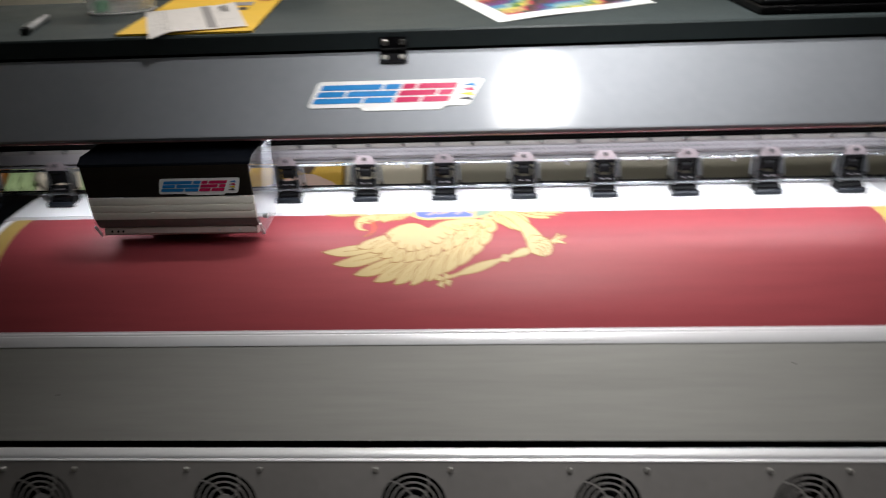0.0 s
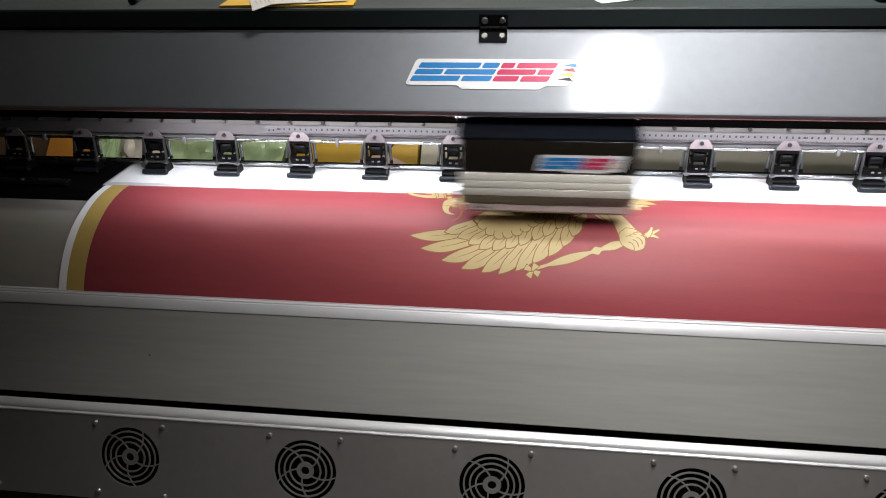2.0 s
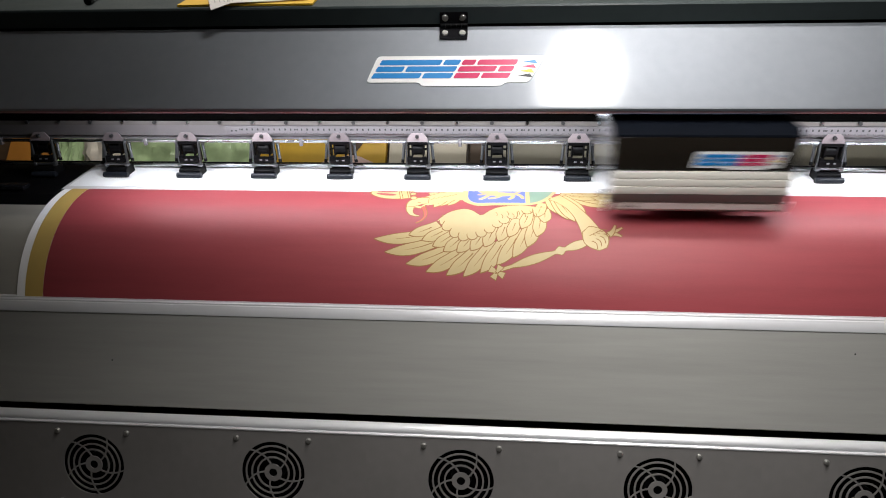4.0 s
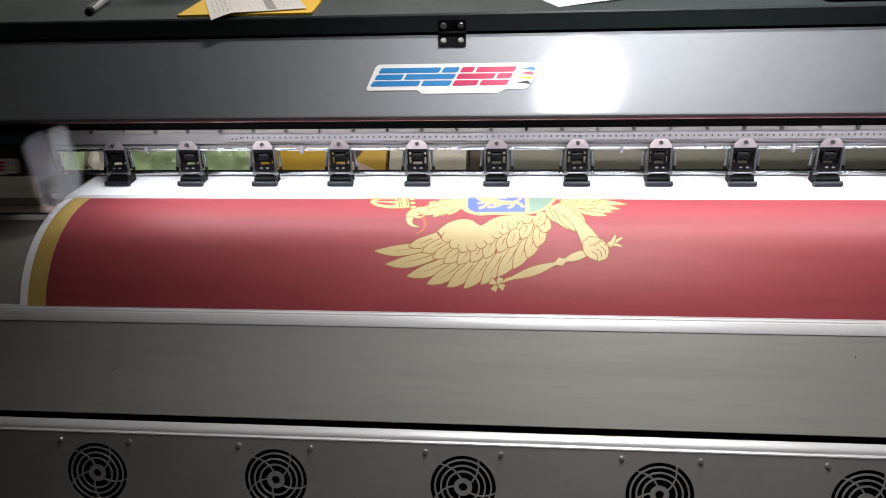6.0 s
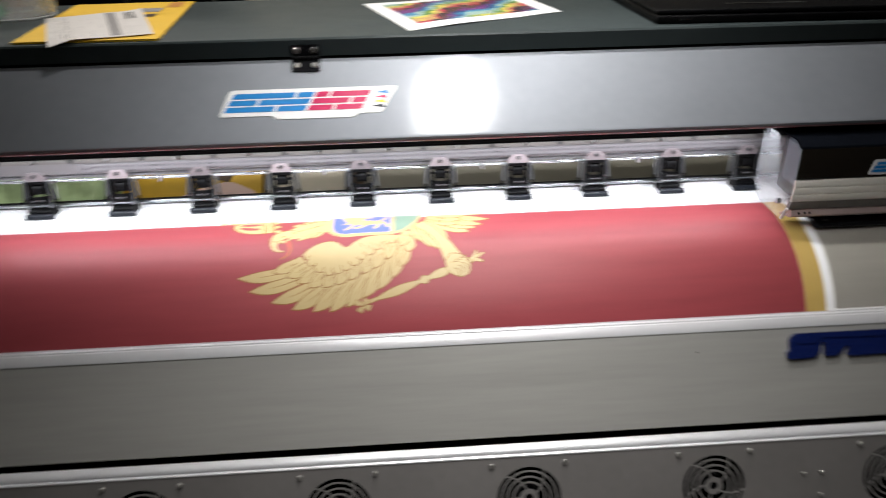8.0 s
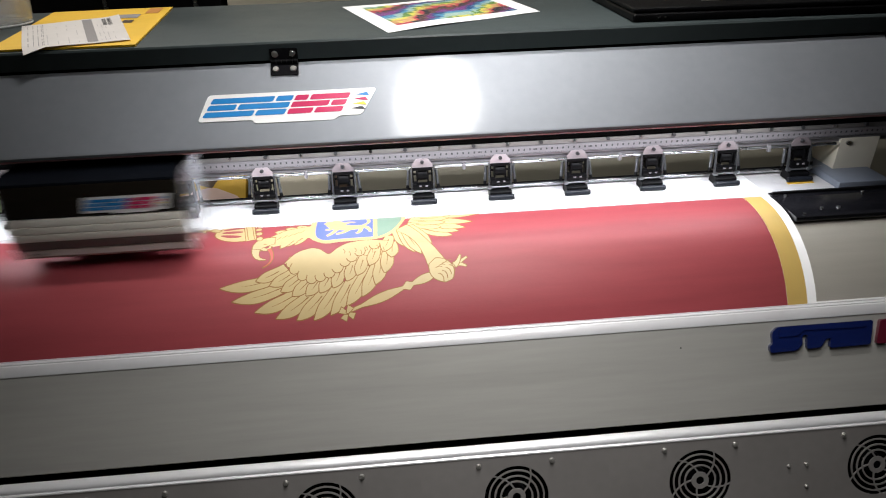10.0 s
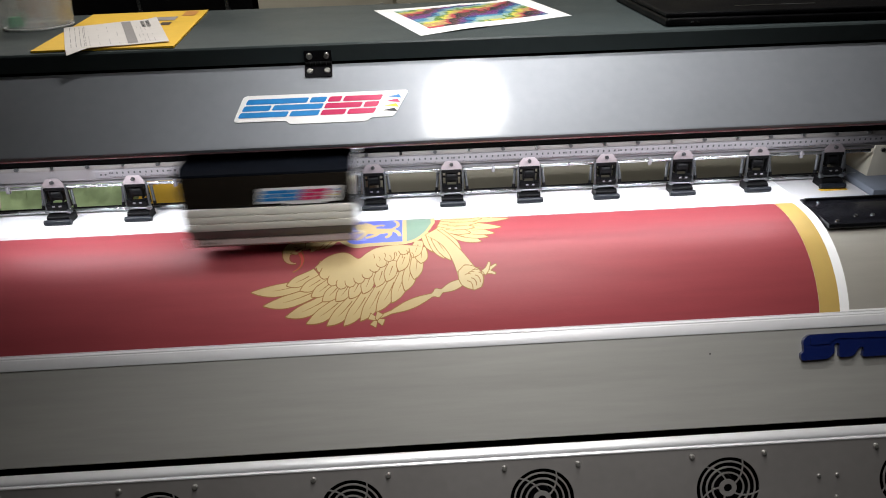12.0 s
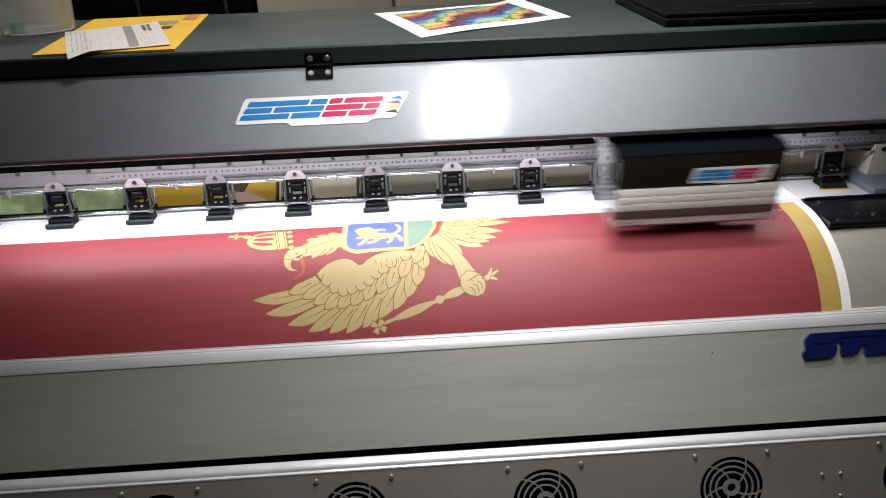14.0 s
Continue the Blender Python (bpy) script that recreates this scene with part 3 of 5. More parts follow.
# ---- the print head carriage: origin at its middle, travels along x ----
def carriage():
    half = 0.1305
    prof = rounded([(-0.060, 1.056), (-0.060, 0.930), (-0.160, 0.9250), (-0.184, 0.9320), (-0.190, 0.945), (-0.1965, 0.957), (-0.2005, 0.988), (-0.2005, 1.046), (-0.186, 1.056)], 0.004, 3)
    c = new("carriage", mesh_of(prism(prof, -half + 0.055, half - 0.055), "carriage", BLACK, True))
    c.parent = printer
    tagged(c, "print head carriage with black hood and cream lower band")
    part("hood", prism(rounded([(-0.2025, 0.9965), (-0.2025, 1.0475), (-0.1995, 1.0475), (-0.1995, 0.9965)], 0.0012, 3), -half, half), HOODBLACK, c, "smooth black hood")
    part("hood_top", prism([(-0.2025, 1.0478), (-0.2015, 1.051), (-0.188, 1.0590), (-0.070, 1.0590), (-0.070, 1.0565), (-0.186, 1.0565), (-0.1995, 1.0478)], -half - 0.0030, half + 0.0030), HOODTOP, c, "top of the hood, coloured near black for the shade under the cover")
    part("front_band", prism(rounded([(-0.2035, 0.9955), (-0.2045, 0.9842), (-0.2033, 0.9836), (-0.2045, 0.9830), (-0.2045, 0.9722), (-0.2033, 0.9716), (-0.2044, 0.9710), (-0.2035, 0.9590), (-0.1995, 0.9590), (-0.1995, 0.9955)], 0.0004, 2), -half, half), CREAM, c, "cream plastic band")
    part("chin", prism([(-0.2030, 0.9585), (-0.2005, 0.9500), (-0.1965, 0.9425), (-0.190, 0.9425), (-0.195, 0.9585)], -half + 0.001, half - 0.001), CHINGREY, c, "grey curved chin")
    part("skid_plate", prism([(-0.1940, 0.9420), (-0.1970, 0.9405), (-0.1990, 0.9325), (-0.1965, 0.9285), (-0.165, 0.9215), (-0.165, 0.9235), (-0.188, 0.9400)], -half + 0.008, half - 0.005), HEADTRIM, c, "dull steel skid plate")
    for x in (-0.11, -0.10, -0.092, 0.065, 0.098):
        part("skid_screw", cyl((x, -0.1965, 0.9365), (x, -0.1995, 0.9360), 0.0018, 8), BLACK if x < 0 else STEEL, c)
    side = rounded([(-0.190, 1.0500), (-0.2030, 1.040), (-0.2040, 0.985), (-0.202, 0.945), (-0.194, 0.922), (-0.108, 0.926), (-0.086, 0.950), (-0.086, 1.0500)], 0.008, 4)
    for s in (-1, 1):
        plate = part("side_plate", prism(side, s * (half + 0.0012) - 0.0012, s * (half + 0.0012) + 0.0012), CLEAR, c, "clear acrylic side plate")
        rim = [(-0.2015, 0.947), (-0.190, 0.925)]
        part("edge_strip", tube([(s * (half + 0.003), y, z) for y, z in rim], 0.0022, 6), STICKWHITE, c)
        part("head_block", box(min(s * (half - 0.056), s * (half - 0.045)), max(s * (half - 0.056), s * (half - 0.045)), -0.165, -0.085, 0.955, 1.035, bevel=0.004), HEADGREY, c)
        part("thumb_screw", cyl((s * (half + 0.002), -0.176, 0.950), (s * (half + 0.009), -0.176, 0.950), 0.0045, 12), STEEL, c)
        part("thumb_screw", cyl((s * (half + 0.002), -0.100, 1.048), (s * (half + 0.008), -0.100, 1.048), 0.0045, 12), STEEL, c)
    part("hanger", box(-0.10, 0.10, -0.062, -0.043, 1.022, 1.046, bevel=0.002), BLACK, c)
    face = Matrix(((1, 0, 0, -0.012), (0, 0, -1, -0.2027), (0, 1, 0, 1.0052), (0, 0, 0, 1)))
    g, w, h = 0.0040, 0.117, 0.0172
    part("sticker", slab(rounded([(-g, -g), (0.33 * w, -g), (0.35 * w, -1.6 * g), (0.84 * w, -1.6 * g), (0.86 * w, -g), (w + 0.2 * h, -g), (w + 0.35 * h + g, h + g), (0.35 * h - g, h + g)], g), 0.0006, face), STICKWHITE, c, "white sticker with blue and magenta shapes", smooth=False)
    for mt, outline, up in mark_shapes(w, h):
        part("colour_shape", slab(outline, 0.0004, face @ Matrix.Translation((0, 0, 0.0007 + up))), mt, c, smooth=False)
    return c


head = carriage()
HEAD_X = [(0.0, -0.278), (0.1, -0.328), (0.2, -0.39), (0.3, -0.465), (0.4, -0.565), (0.5, -0.675), (0.6, -0.76), (0.7, -0.79), (0.8, -0.785), (0.9, -0.765), (1.0, -0.70),
          (1.2, -0.528), (1.4, -0.352), (1.6, -0.200), (1.8, -0.022), (2.0, 0.160), (2.2, 0.336), (2.4, 0.510), (2.6, 0.685), (2.8, 0.865), (2.95, 0.975), (3.15, 1.040),
          (3.35, 0.985), (3.5, 0.88), (3.6, 0.797), (3.7, 0.712), (5.3, -0.665), (5.45, -0.755), (5.6, -0.795), (5.8, -0.785), (5.9, -0.77), (6.0, -0.735), (6.2, -0.565), (6.4, -0.388),
          (6.6, -0.209), (6.8, -0.033), (7.0, 0.136), (7.2, 0.295), (7.4, 0.465), (7.6, 0.662), (7.9, 0.922), (8.05, 0.985), (8.2, 1.018), (8.4, 1.040), (8.55, 1.025), (8.75, 0.90), (10.3, -0.506),
          (10.5, -0.68), (10.65, -0.765), (10.85, -0.80), (11.1, -0.775), (11.3, -0.655), (11.5, -0.474), (11.6, -0.352), (11.8, -0.179), (12.0, -0.013), (12.2, 0.152),
          (12.4, 0.322), (12.7, 0.580), (12.9, 0.745), (13.1, 0.925), (13.25, 1.005), (13.4, 1.036), (13.55, 1.005), (13.7, 0.907), (13.9, 0.742), (14.0, 0.659)]

# ---- the banner: one sheet that follows the curve and turns about its axis as the feed advances ----
banner = thing("printed_banner", "red vinyl banner with ochre border and golden heraldic eagle, half printed", "banner", pose(0, AX_Y, AX_Z))


def lay(x, s, lift):
    a = s / DRUM
    return Vector((x, -(DRUM + lift) * math.sin(a), (DRUM + lift) * math.cos(a)))


def sheet(x0, x1, s0, s1, lift, nx=6, ns=64):
    bm = bmesh.new()
    top = [[bm.verts.new(lay(x0 + (x1 - x0) * i / nx, s0 + (s1 - s0) * j / ns, lift)) for j in range(ns + 1)] for i in range(nx + 1)]
    for i in range(nx):
        for j in range(ns):
            bm.faces.new((top[i][j], top[i + 1][j], top[i + 1][j + 1], top[i][j + 1]))
    return bm


S0, S1 = -0.075, 0.40
part("vinyl", sheet(-0.629, 0.894, S0, S1, -0.0004), PAPERWHITE, banner, "white vinyl margin")
part("border", sheet(-0.615, -0.5845, S0, S1, 0.0001, 2), YELLOWEDGE, banner, "ochre printed border")
part("border", sheet(0.8455, 0.8785, S0, S1, 0.0001, 2), YELLOWEDGE, banner, "ochre printed border")
part("field", sheet(-0.5843, 0.8453, S0, S1, 0.0001, 12), RED, banner, "deep red printed field")


def ribbon_bm(bm, centre, width, lift, n=14, m=3):
    """A flat shape on the sheet: centre(t) gives (x, s), width(t) its half width."""
    rows = []
    for i in range(n + 1):
        t = i / n
        c = Vector(centre(t))
        d = (Vector(centre(min(1, t + 0.01))) - Vector(centre(max(0, t - 0.01)))).normalized()
        p = Vector((-d.y, d.x))
        w = max(width(t), 0.00005)
        rows.append([bm.verts.new(lay(*(c + p * w * (2 * k / m - 1)), lift)) for k in range(m + 1)])
    for a, b in zip(rows, rows[1:]):
        for k in range(m):
            bm.faces.new((a[k], a[k + 1], b[k + 1], b[k]))


def bez(p, q, r):
    p, q, r = Vector(p), Vector(q), Vector(r)
    return lambda t: p * (1 - t) ** 2 + q * 2 * t * (1 - t) + r * t * t


def leaf_width(w):
    return lambda t: w * (0.70 + 0.30 * math.sin(min(1, t * 1.6) * math.pi / 2)) * (1 - max(0, (t - 0.58) / 0.42) ** 2.0)


LIFT = [0.00014]
STEP = 0.0019


def pieces(centre, width):
    """How finely a shape must be cut to follow the curve."""
    ps = [Vector(centre(k / 12)) for k in range(13)]
    length = sum((q - p).length for p, q in zip(ps, ps[1:]))
    widest = max(width(k / 12) for k in range(13))
    return max(6, math.ceil(length / STEP)), max(1, math.ceil(2 * widest / STEP))


def shape(name, centre, width, mat=GOLD, n=0, m=0, line=0.0012, label=""):
    """A printed shape with a brown outline under it; later shapes lie over earlier ones."""
    LIFT[0] += 0.000009
    z = LIFT[0]
    n2, m2 = pieces(centre, width)
    n2 = max(n2, n)
    bm = bmesh.new()
    ribbon_bm(bm, centre, width, z + 0.0000048, n2, m2)
    ob = part(name, bm, mat, banner, label)
    if line:
        bm = bmesh.new()
        c = centre
        ribbon_bm(bm, lambda t: Vector(c(t)) + (Vector(c(1)) - Vector(c(0))).normalized() * line * (2 * t - 1), lambda t: width(t) + line, z, n2, m2 + 1)
        part("outline", bm, BROWNLINE, ob)
    return ob


def feather(base, tip, w, bend=0.0, name="feather"):
    b, t = Vector(base), Vector(tip)
    d = t - b
    mid = (b + t) / 2 + Vector((-d.y, d.x)) * bend
    f = shape(name, bez(b, mid, t), leaf_width(w))
    bm = bmesh.new()
    LIFT[0] += 0.000008
    c = bez(b, mid, t)
    ribbon_bm(bm, lambda k: c(0.25 + 0.45 * k), lambda k: 0.00065 * (1 - k) + 0.0002, LIFT[0], max(8, math.ceil(d.length * 0.45 / STEP)), 1)
    part("quill", bm, BROWNLINE, f)
    return f


def blunt(w):
    return lambda t: w * (0.75 + 0.25 * min(1, t * 2)) * math.sqrt(max(0.0, 1 - max(0, (t - 0.5) / 0.5) ** 2))


def band(name, top, low, mat=GOLD, label=""):
    """A printed area between two guide curves, with a brown edge along the first."""
    LIFT[0] += 0.00001
    n = math.ceil(max((Vector(top(1)) - Vector(top(0))).length, 0.05) * 1.5 / STEP)
    m = math.ceil(max((Vector(top(k / 6)) - Vector(low(k / 6))).length for k in range(7)) / STEP)
    ob = None
    for grow, lift, mt in ((0.0, 0.000005, mat), (0.0010, 0.0, BROWNLINE)):
        bm = bmesh.new()
        rows = []
        for i in range(n + 1):
            a, b = Vector(top(i / n)), Vector(low(i / n))
            a = a + (a - b).normalized() * grow
            rows.append([bm.verts.new(lay(*(a + (b - a) * k / m), LIFT[0] + lift)) for k in range(m + 1)])
        for p, q in zip(rows, rows[1:]):
            for k in range(m):
                bm.faces.new((p[k], p[k + 1], q[k + 1], q[k]))
        ob = part(name if not grow else "outline", bm, mt, ob or banner, label if not grow else "")
        if grow == 0.0:
            keep = ob
    return keep


def spline(points):
    """A smooth curve through a few guide points, t from 0 to 1."""
    ps = [Vector(p) for p in points]
    n = len(ps) - 1

    def at(t):
        k = min(int(max(t, 0.0) * n), n - 1)
        f = min(max(t, 0.0), 1.0) * n - k
        a, b, c, d = ps[max(k - 1, 0)], ps[k], ps[k + 1], ps[min(k + 2, n)]
        return 0.5 * (2 * b + (c - a) * f + (2 * a - 5 * b + 4 * c - d) * f * f + (3 * b - a - 3 * c + d) * f ** 3)
    return at


def eagle():
    # guide curves of the wing: feather tips, second row, scalloped first row, leading edge
    tips = spline([(-0.0503, 0.137), (-0.031, 0.160), (0.0036, 0.179), (0.0356, 0.191), (0.067, 0.1955), (0.093, 0.197), (0.119, 0.191), (0.144, 0.178), (0.1686, 0.165), (0.190, 0.147), (0.205, 0.128), (0.217, 0.100)])
    second = spline([(0.0045, 0.1285), (0.026, 0.138), (0.0435, 0.1486), (0.061, 0.157), (0.082, 0.158), (0.103, 0.1547), (0.124, 0.148), (0.145, 0.138), (0.1615, 0.1295), (0.1815, 0.113), (0.204, 0.088)])
    first = spline([(0.0566, 0.1056), (0.062, 0.117), (0.075, 0.1294), (0.089, 0.1355), (0.103, 0.133), (0.117, 0.128), (0.130, 0.120), (0.142, 0.109), (0.153, 0.101), (0.166, 0.0905), (0.190, 0.078)])
    lead = spline([(0.0474, 0.0995), (0.066, 0.0796), (0.0875, 0.0714), (0.102, 0.0748), (0.117, 0.086), (0.131, 0.0743), (0.149, 0.064), (0.182, 0.060), (0.219, 0.066)])
    roots = spline([(0.055, 0.117), (0.080, 0.142), (0.111, 0.1465), (0.146, 0.133), (0.186, 0.111), (0.204, 0.092), (0.218, 0.068)])
    shape("wing_body", spline([(0.075, 0.112), (0.110, 0.112), (0.150, 0.100), (0.185, 0.084), (0.216, 0.072)]), lambda t: 0.022 * math.sin(math.pi * (0.12 + 0.76 * t)), line=0)
    for i in range(12):
        t = i / 11
        feather(roots(t), tips(t), 0.0098 + 0.0006 * math.sin(math.pi * t), -0.13 + 0.06 * t)
    for i in range(11):
        t = i / 10
        e0 = second(t)
        b0 = e0 + Vector((0.045 - 0.033 * min(1, 1.6 * t), -0.022 - 0.014 * min(1, 1.6 * t)))
        feather(b0, e0, 0.0092, -0.10 + 0.04 * t, "covert_feather")
    band("wing_arm", lead, lambda t: first(t) + Vector((0, -0.002)))
    for i in range(11):
        e0 = first(i / 10) + Vector((0, 0.003))
        b0 = e0 + Vector((0.005 - 0.004 * i / 10, -0.020))
        shape("scale_feather", bez(b0, (b0 + e0) / 2, e0), blunt(0.0082))
    band("wing_arm", lead, lambda t: first(t) + Vector((0.001, -0.010)))
    for k in range(8):
        x = 0.140 + 0.009 * k
        y = 0.078 + 0.006 * (k % 2) - 0.0008 * k
        shape("plume_line", bez((x, y), (x + 0.004, y + 0.004), (x + 0.002, y + 0.009)), lambda q: 0.0005, mat=BROWNLINE, line=0)
    LIFT[0] = 0.00018
    # tail on the other side of the shield
    tail = spline([(0.318, 0.060), (0.330, 0.050), (0.3417, 0.041), (0.3553, 0.024), (0.373, -0.007), (0.380, -0.034)])
    for i in range(6):
        t = i / 5
        feather((0.252 + 0.008 * t, 0.024 - 0.046 * t), tail(t), 0.0098, 0.08, "tail_feather")
    for i in range(5):
        t = i / 4
        feather((0.248 + 0.01 * t, 0.016 - 0.04 * t), (0.302 + 0.032 * t, 0.036 - 0.062 * t), 0.0090, 0.08, "tail_feather")
    LIFT[0] = 0.00055
    # leg with ragged plumage, fist and sceptre
    shape("sceptre", bez((0.150, 0.186), (0.24, 0.155), (0.326, 0.119)), lambda t: 0.0022 + 0.0046 * max(0, math.sin(math.pi * (t - 0.10) / 0.36)) * (0.10 < t < 0.46) + 0.0048 * math.exp(-((t - 0.51) / 0.028) ** 2)
          + 0.0046 * max(0, math.sin(math.pi * (t - 0.55) / 0.22)) * (0.55 < t < 0.77), n=60, label="golden sceptre")
    for k in range(4):
        a = math.pi / 2 * k + 0.5
        shape("sceptre_cross", bez((0.144, 0.190), (0.144 + 0.004 * math.cos(a), 0.190 + 0.004 * math.sin(a)), (0.144 + 0.012 * math.cos(a), 0.190 + 0.011 * math.sin(a))), lambda t: 0.0012 + 0.0036 * t, n=8)
    for tip in ((0.337, 0.1095), (0.3345, 0.1260), (0.3265, 0.1050)):
        shape("sceptre_crown", bez((0.316, 0.123), (0.323, 0.119), tip), lambda t: 0.0046 * (1 - 0.75 * t), n=8)
    for b0, e0 in (((0.226, 0.030), (0.2387, 0.079)), ((0.234, 0.036), (0.2544, 0.0925)), ((0.240, 0.036), (0.265, 0.0966)), ((0.250, 0.036), (0.2790, 0.0850)), ((0.250, 0.026), (0.2828, 0.0760))):
        feather(b0, e0, 0.0085, 0.06, "leg_feather")
    shape("leg", spline([(0.236, 0.030), (0.258, 0.056), (0.276, 0.088), (0.291, 0.124)]), lambda t: 0.0125 - 0.0045 * math.sin(math.pi * t) + 0.004 * t * t, label="golden leg")
    shape("fist", bez((0.281, 0.114), (0.297, 0.129), (0.305, 0.149)), lambda t: 0.0185 * max(0.0, math.sin(math.pi * (0.06 + 0.90 * t))) ** 0.6, label="golden fist")
    for k in range(4):
        t = k / 3
        shape("claw_line", bez((0.289 + 0.019 * t, 0.136 - 0.014 * t), (0.298 + 0.018 * t, 0.137 - 0.013 * t), (0.297 + 0.019 * t, 0.150 - 0.016 * t)), lambda q: 0.0007, mat=BROWNLINE, line=0)
        shape("claw_line", bez((0.286 + 0.016 * t, 0.126 - 0.010 * t), (0.290 + 0.016 * t, 0.122 - 0.010 * t), (0.296 + 0.017 * t, 0.125 - 0.011 * t)), lambda q: 0.0006, mat=BROWNLINE, line=0)
    LIFT[0] = 0.00018
    # neck, head, beak, tongue
    for b0, e0 in (((0.084, 0.030), (0.062, 0.060)), ((0.074, 0.030), (0.050, 0.062)), ((0.062, 0.034), (0.039, 0.066)), ((0.080, 0.012), (0.060, 0.004)), ((0.064, 0.018), (0.042, 0.009)), ((0.048, 0.024), (0.026, 0.020))):
        feather(b0, e0, 0.0066, 0.05, "neck_feather")
    band("neck", spline([(0.088, 0.004), (0.066, 0.009), (0.046, 0.016), (0.028, 0.029), (0.010, 0.043)]), spline([(0.088, 0.044), (0.070, 0.044), (0.054, 0.050), (0.040, 0.058), (0.024, 0.062)]))
    for k in range(6):
        shape("plume_line", bez((0.074 - 0.009 * k, 0.020 + 0.004 * k), (0.070 - 0.009 * k, 0.026 + 0.004 * k), (0.066 - 0.009 * k, 0.027 + 0.0045 * k)), lambda q: 0.0005, mat=BROWNLINE, line=0)
    shape("head", bez((0.028, 0.046), (0.001, 0.046), (0.001, 0.070)), lambda t: 0.0105 * math.sin(math.pi * (0.30 + 0.50 * t)), n=12, label="golden eagle head")
    shape("beak", bez((0.000, 0.066), (-0.002, 0.089), (0.0165, 0.0885)), lambda t: 0.0058 * (1 - t) + 0.0004, n=10)
    shape("lower_beak", bez((0.009, 0.064), (0.019, 0.072), (0.0225, 0.060)), lambda t: 0.0030 * (1 - 0.5 * t), n=8)
    shape("tongue", bez((0.0205, 0.066), (0.036, 0.094), (0.0130, 0.104)), lambda t: 0.0024 * (1 - t) + 0.0004, mat=material("red_tongue_print", (0.42, 0.05, 0.03), 0.42, 0, 0.05, 60), n=10)
    shape("eye", bez((0.0105, 0.0535), (0.013, 0.0530), (0.0155, 0.0545)), lambda t: 0.0009, mat=BROWNLINE, line=0)
    # crown turned on its side
    shape("crown_cap", bez((-0.020, 0.013), (-0.046, 0.014), (-0.073, 0.010)), lambda q: 0.0285 * math.sqrt(max(0.02, 1 - (1.25 * q - 0.28) ** 2)), n=24)
    for y0, y1 in ((-0.005, 0.001), (0.011, 0.011), (0.027, 0.021)):
        shape("crown_gap", bez((-0.029, y0), (-0.045, y0), (-0.063, y1)), lambda q: 0.0044 * math.sqrt(math.sin(math.pi * (0.04 + 0.92 * q))), mat=RED, n=14, line=0)
    shape("crown_band", bez((-0.022, -0.013), (-0.017, 0.013), (-0.011, 0.040)), lambda t: 0.0080, n=12, label="golden crown")
    for k in (-1, 1):
        shape("crown_line", bez((-0.022 + 0.005 * k, -0.012), (-0.017 + 0.005 * k, 0.013), (-0.011 + 0.005 * k, 0.038)), lambda t: 0.0006, mat=BROWNLINE, line=0)
    for k in range(4):
        p = Vector((-0.006 + 0.003 * k, -0.010 + 0.016 * k))
        shape("crown_bead", bez(p + Vector((-0.005, 0)), p, p + Vector((0.004, 0))), lambda q: 0.0050 * math.sin(math.pi * (0.15 + 0.7 * q)))
    shape("crown_top", bez((-0.068, 0.004), (-0.076, 0.000), (-0.084, -0.004)), lambda t: 0.0055 * math.sin(math.pi * (0.2 + 0.6 * t)), n=8)
    shape("crown_cross", bez((-0.084, -0.003), (-0.095, -0.004), (-0.108, -0.005)), lambda t: 0.0022 + 0.002 * t, n=8)
    shape("crown_cross", bez((-0.096, -0.014), (-0.095, -0.004), (-0.094, 0.006)), lambda t: 0.0024, n=8)
    LIFT[0] = 0.00075
    # shield
    band("shield_rim", lambda t: (0.0835 + 0.161 * t, -0.07), spline([(0.0835, 0.033), (0.087, 0.048), (0.109, 0.0615), (0.137, 0.0600), (0.165, 0.0595), (0.193, 0.0585), (0.217, 0.0485), (0.233, 0.026), (0.2445, -0.002)]), label="golden shield rim")
    band("shield_blue", lambda t: (0.0930 + 0.0954 * t, -0.068), spline([(0.0930, 0.030), (0.097, 0.045), (0.110, 0.0530), (0.135, 0.0520), (0.1884, 0.0515)]), BLUEPRINT, "blue quarter")
    band("shield_green", lambda t: (0.1955 + 0.042 * t, -0.068), spline([(0.1955, 0.0520), (0.206, 0.0480), (0.2165, 0.0400), (0.228, 0.024), (0.2375, 0.000)]), GREENPRINT, "green quarter")
    # rearing beast on the blue quarter
    shape("beast_body", bez((0.114, 0.006), (0.136, 0.026), (0.176, 0.018)), lambda t: 0.0095 * math.sin(math.pi * (0.22 + 0.6 * t)), n=12, line=0)
    shape("beast_head", bez((0.107, 0.004), (0.117, -0.003), (0.127, 0.002)), lambda t: 0.0105 * math.sin(math.pi * (0.15 + 0.7 * t)), n=10, line=0)
    shape("beast_mane", bez((0.122, -0.012), (0.132, 0.002), (0.140, 0.012)), lambda t: 0.0080 * math.sin(math.pi * (0.2 + 0.6 * t)), n=10, line=0)
    for b0, m0, e0 in (((0.124, 0.014), (0.118, 0.026), (0.109, 0.022)), ((0.130, 0.018), (0.124, 0.036), (0.112, 0.042)), ((0.150, 0.020), (0.146, 0.036), (0.127, 0.038)), ((0.166, 0.020), (0.172, 0.034), (0.160, 0.040)), ((0.172, 0.018), (0.184, 0.026), (0.184, 0.038)), ((0.140, 0.004), (0.150, -0.004), (0.158, 0.002))):
        shape("beast_limb", bez(b0, m0, e0), lambda t: 0.0044 * (1 - 0.35 * t), n=8, line=0)
    shape("beast_tail", bez((0.172, 0.014), (0.190, 0.004), (0.174, -0.020)), lambda t: 0.0030, n=10, line=0)


eagle()
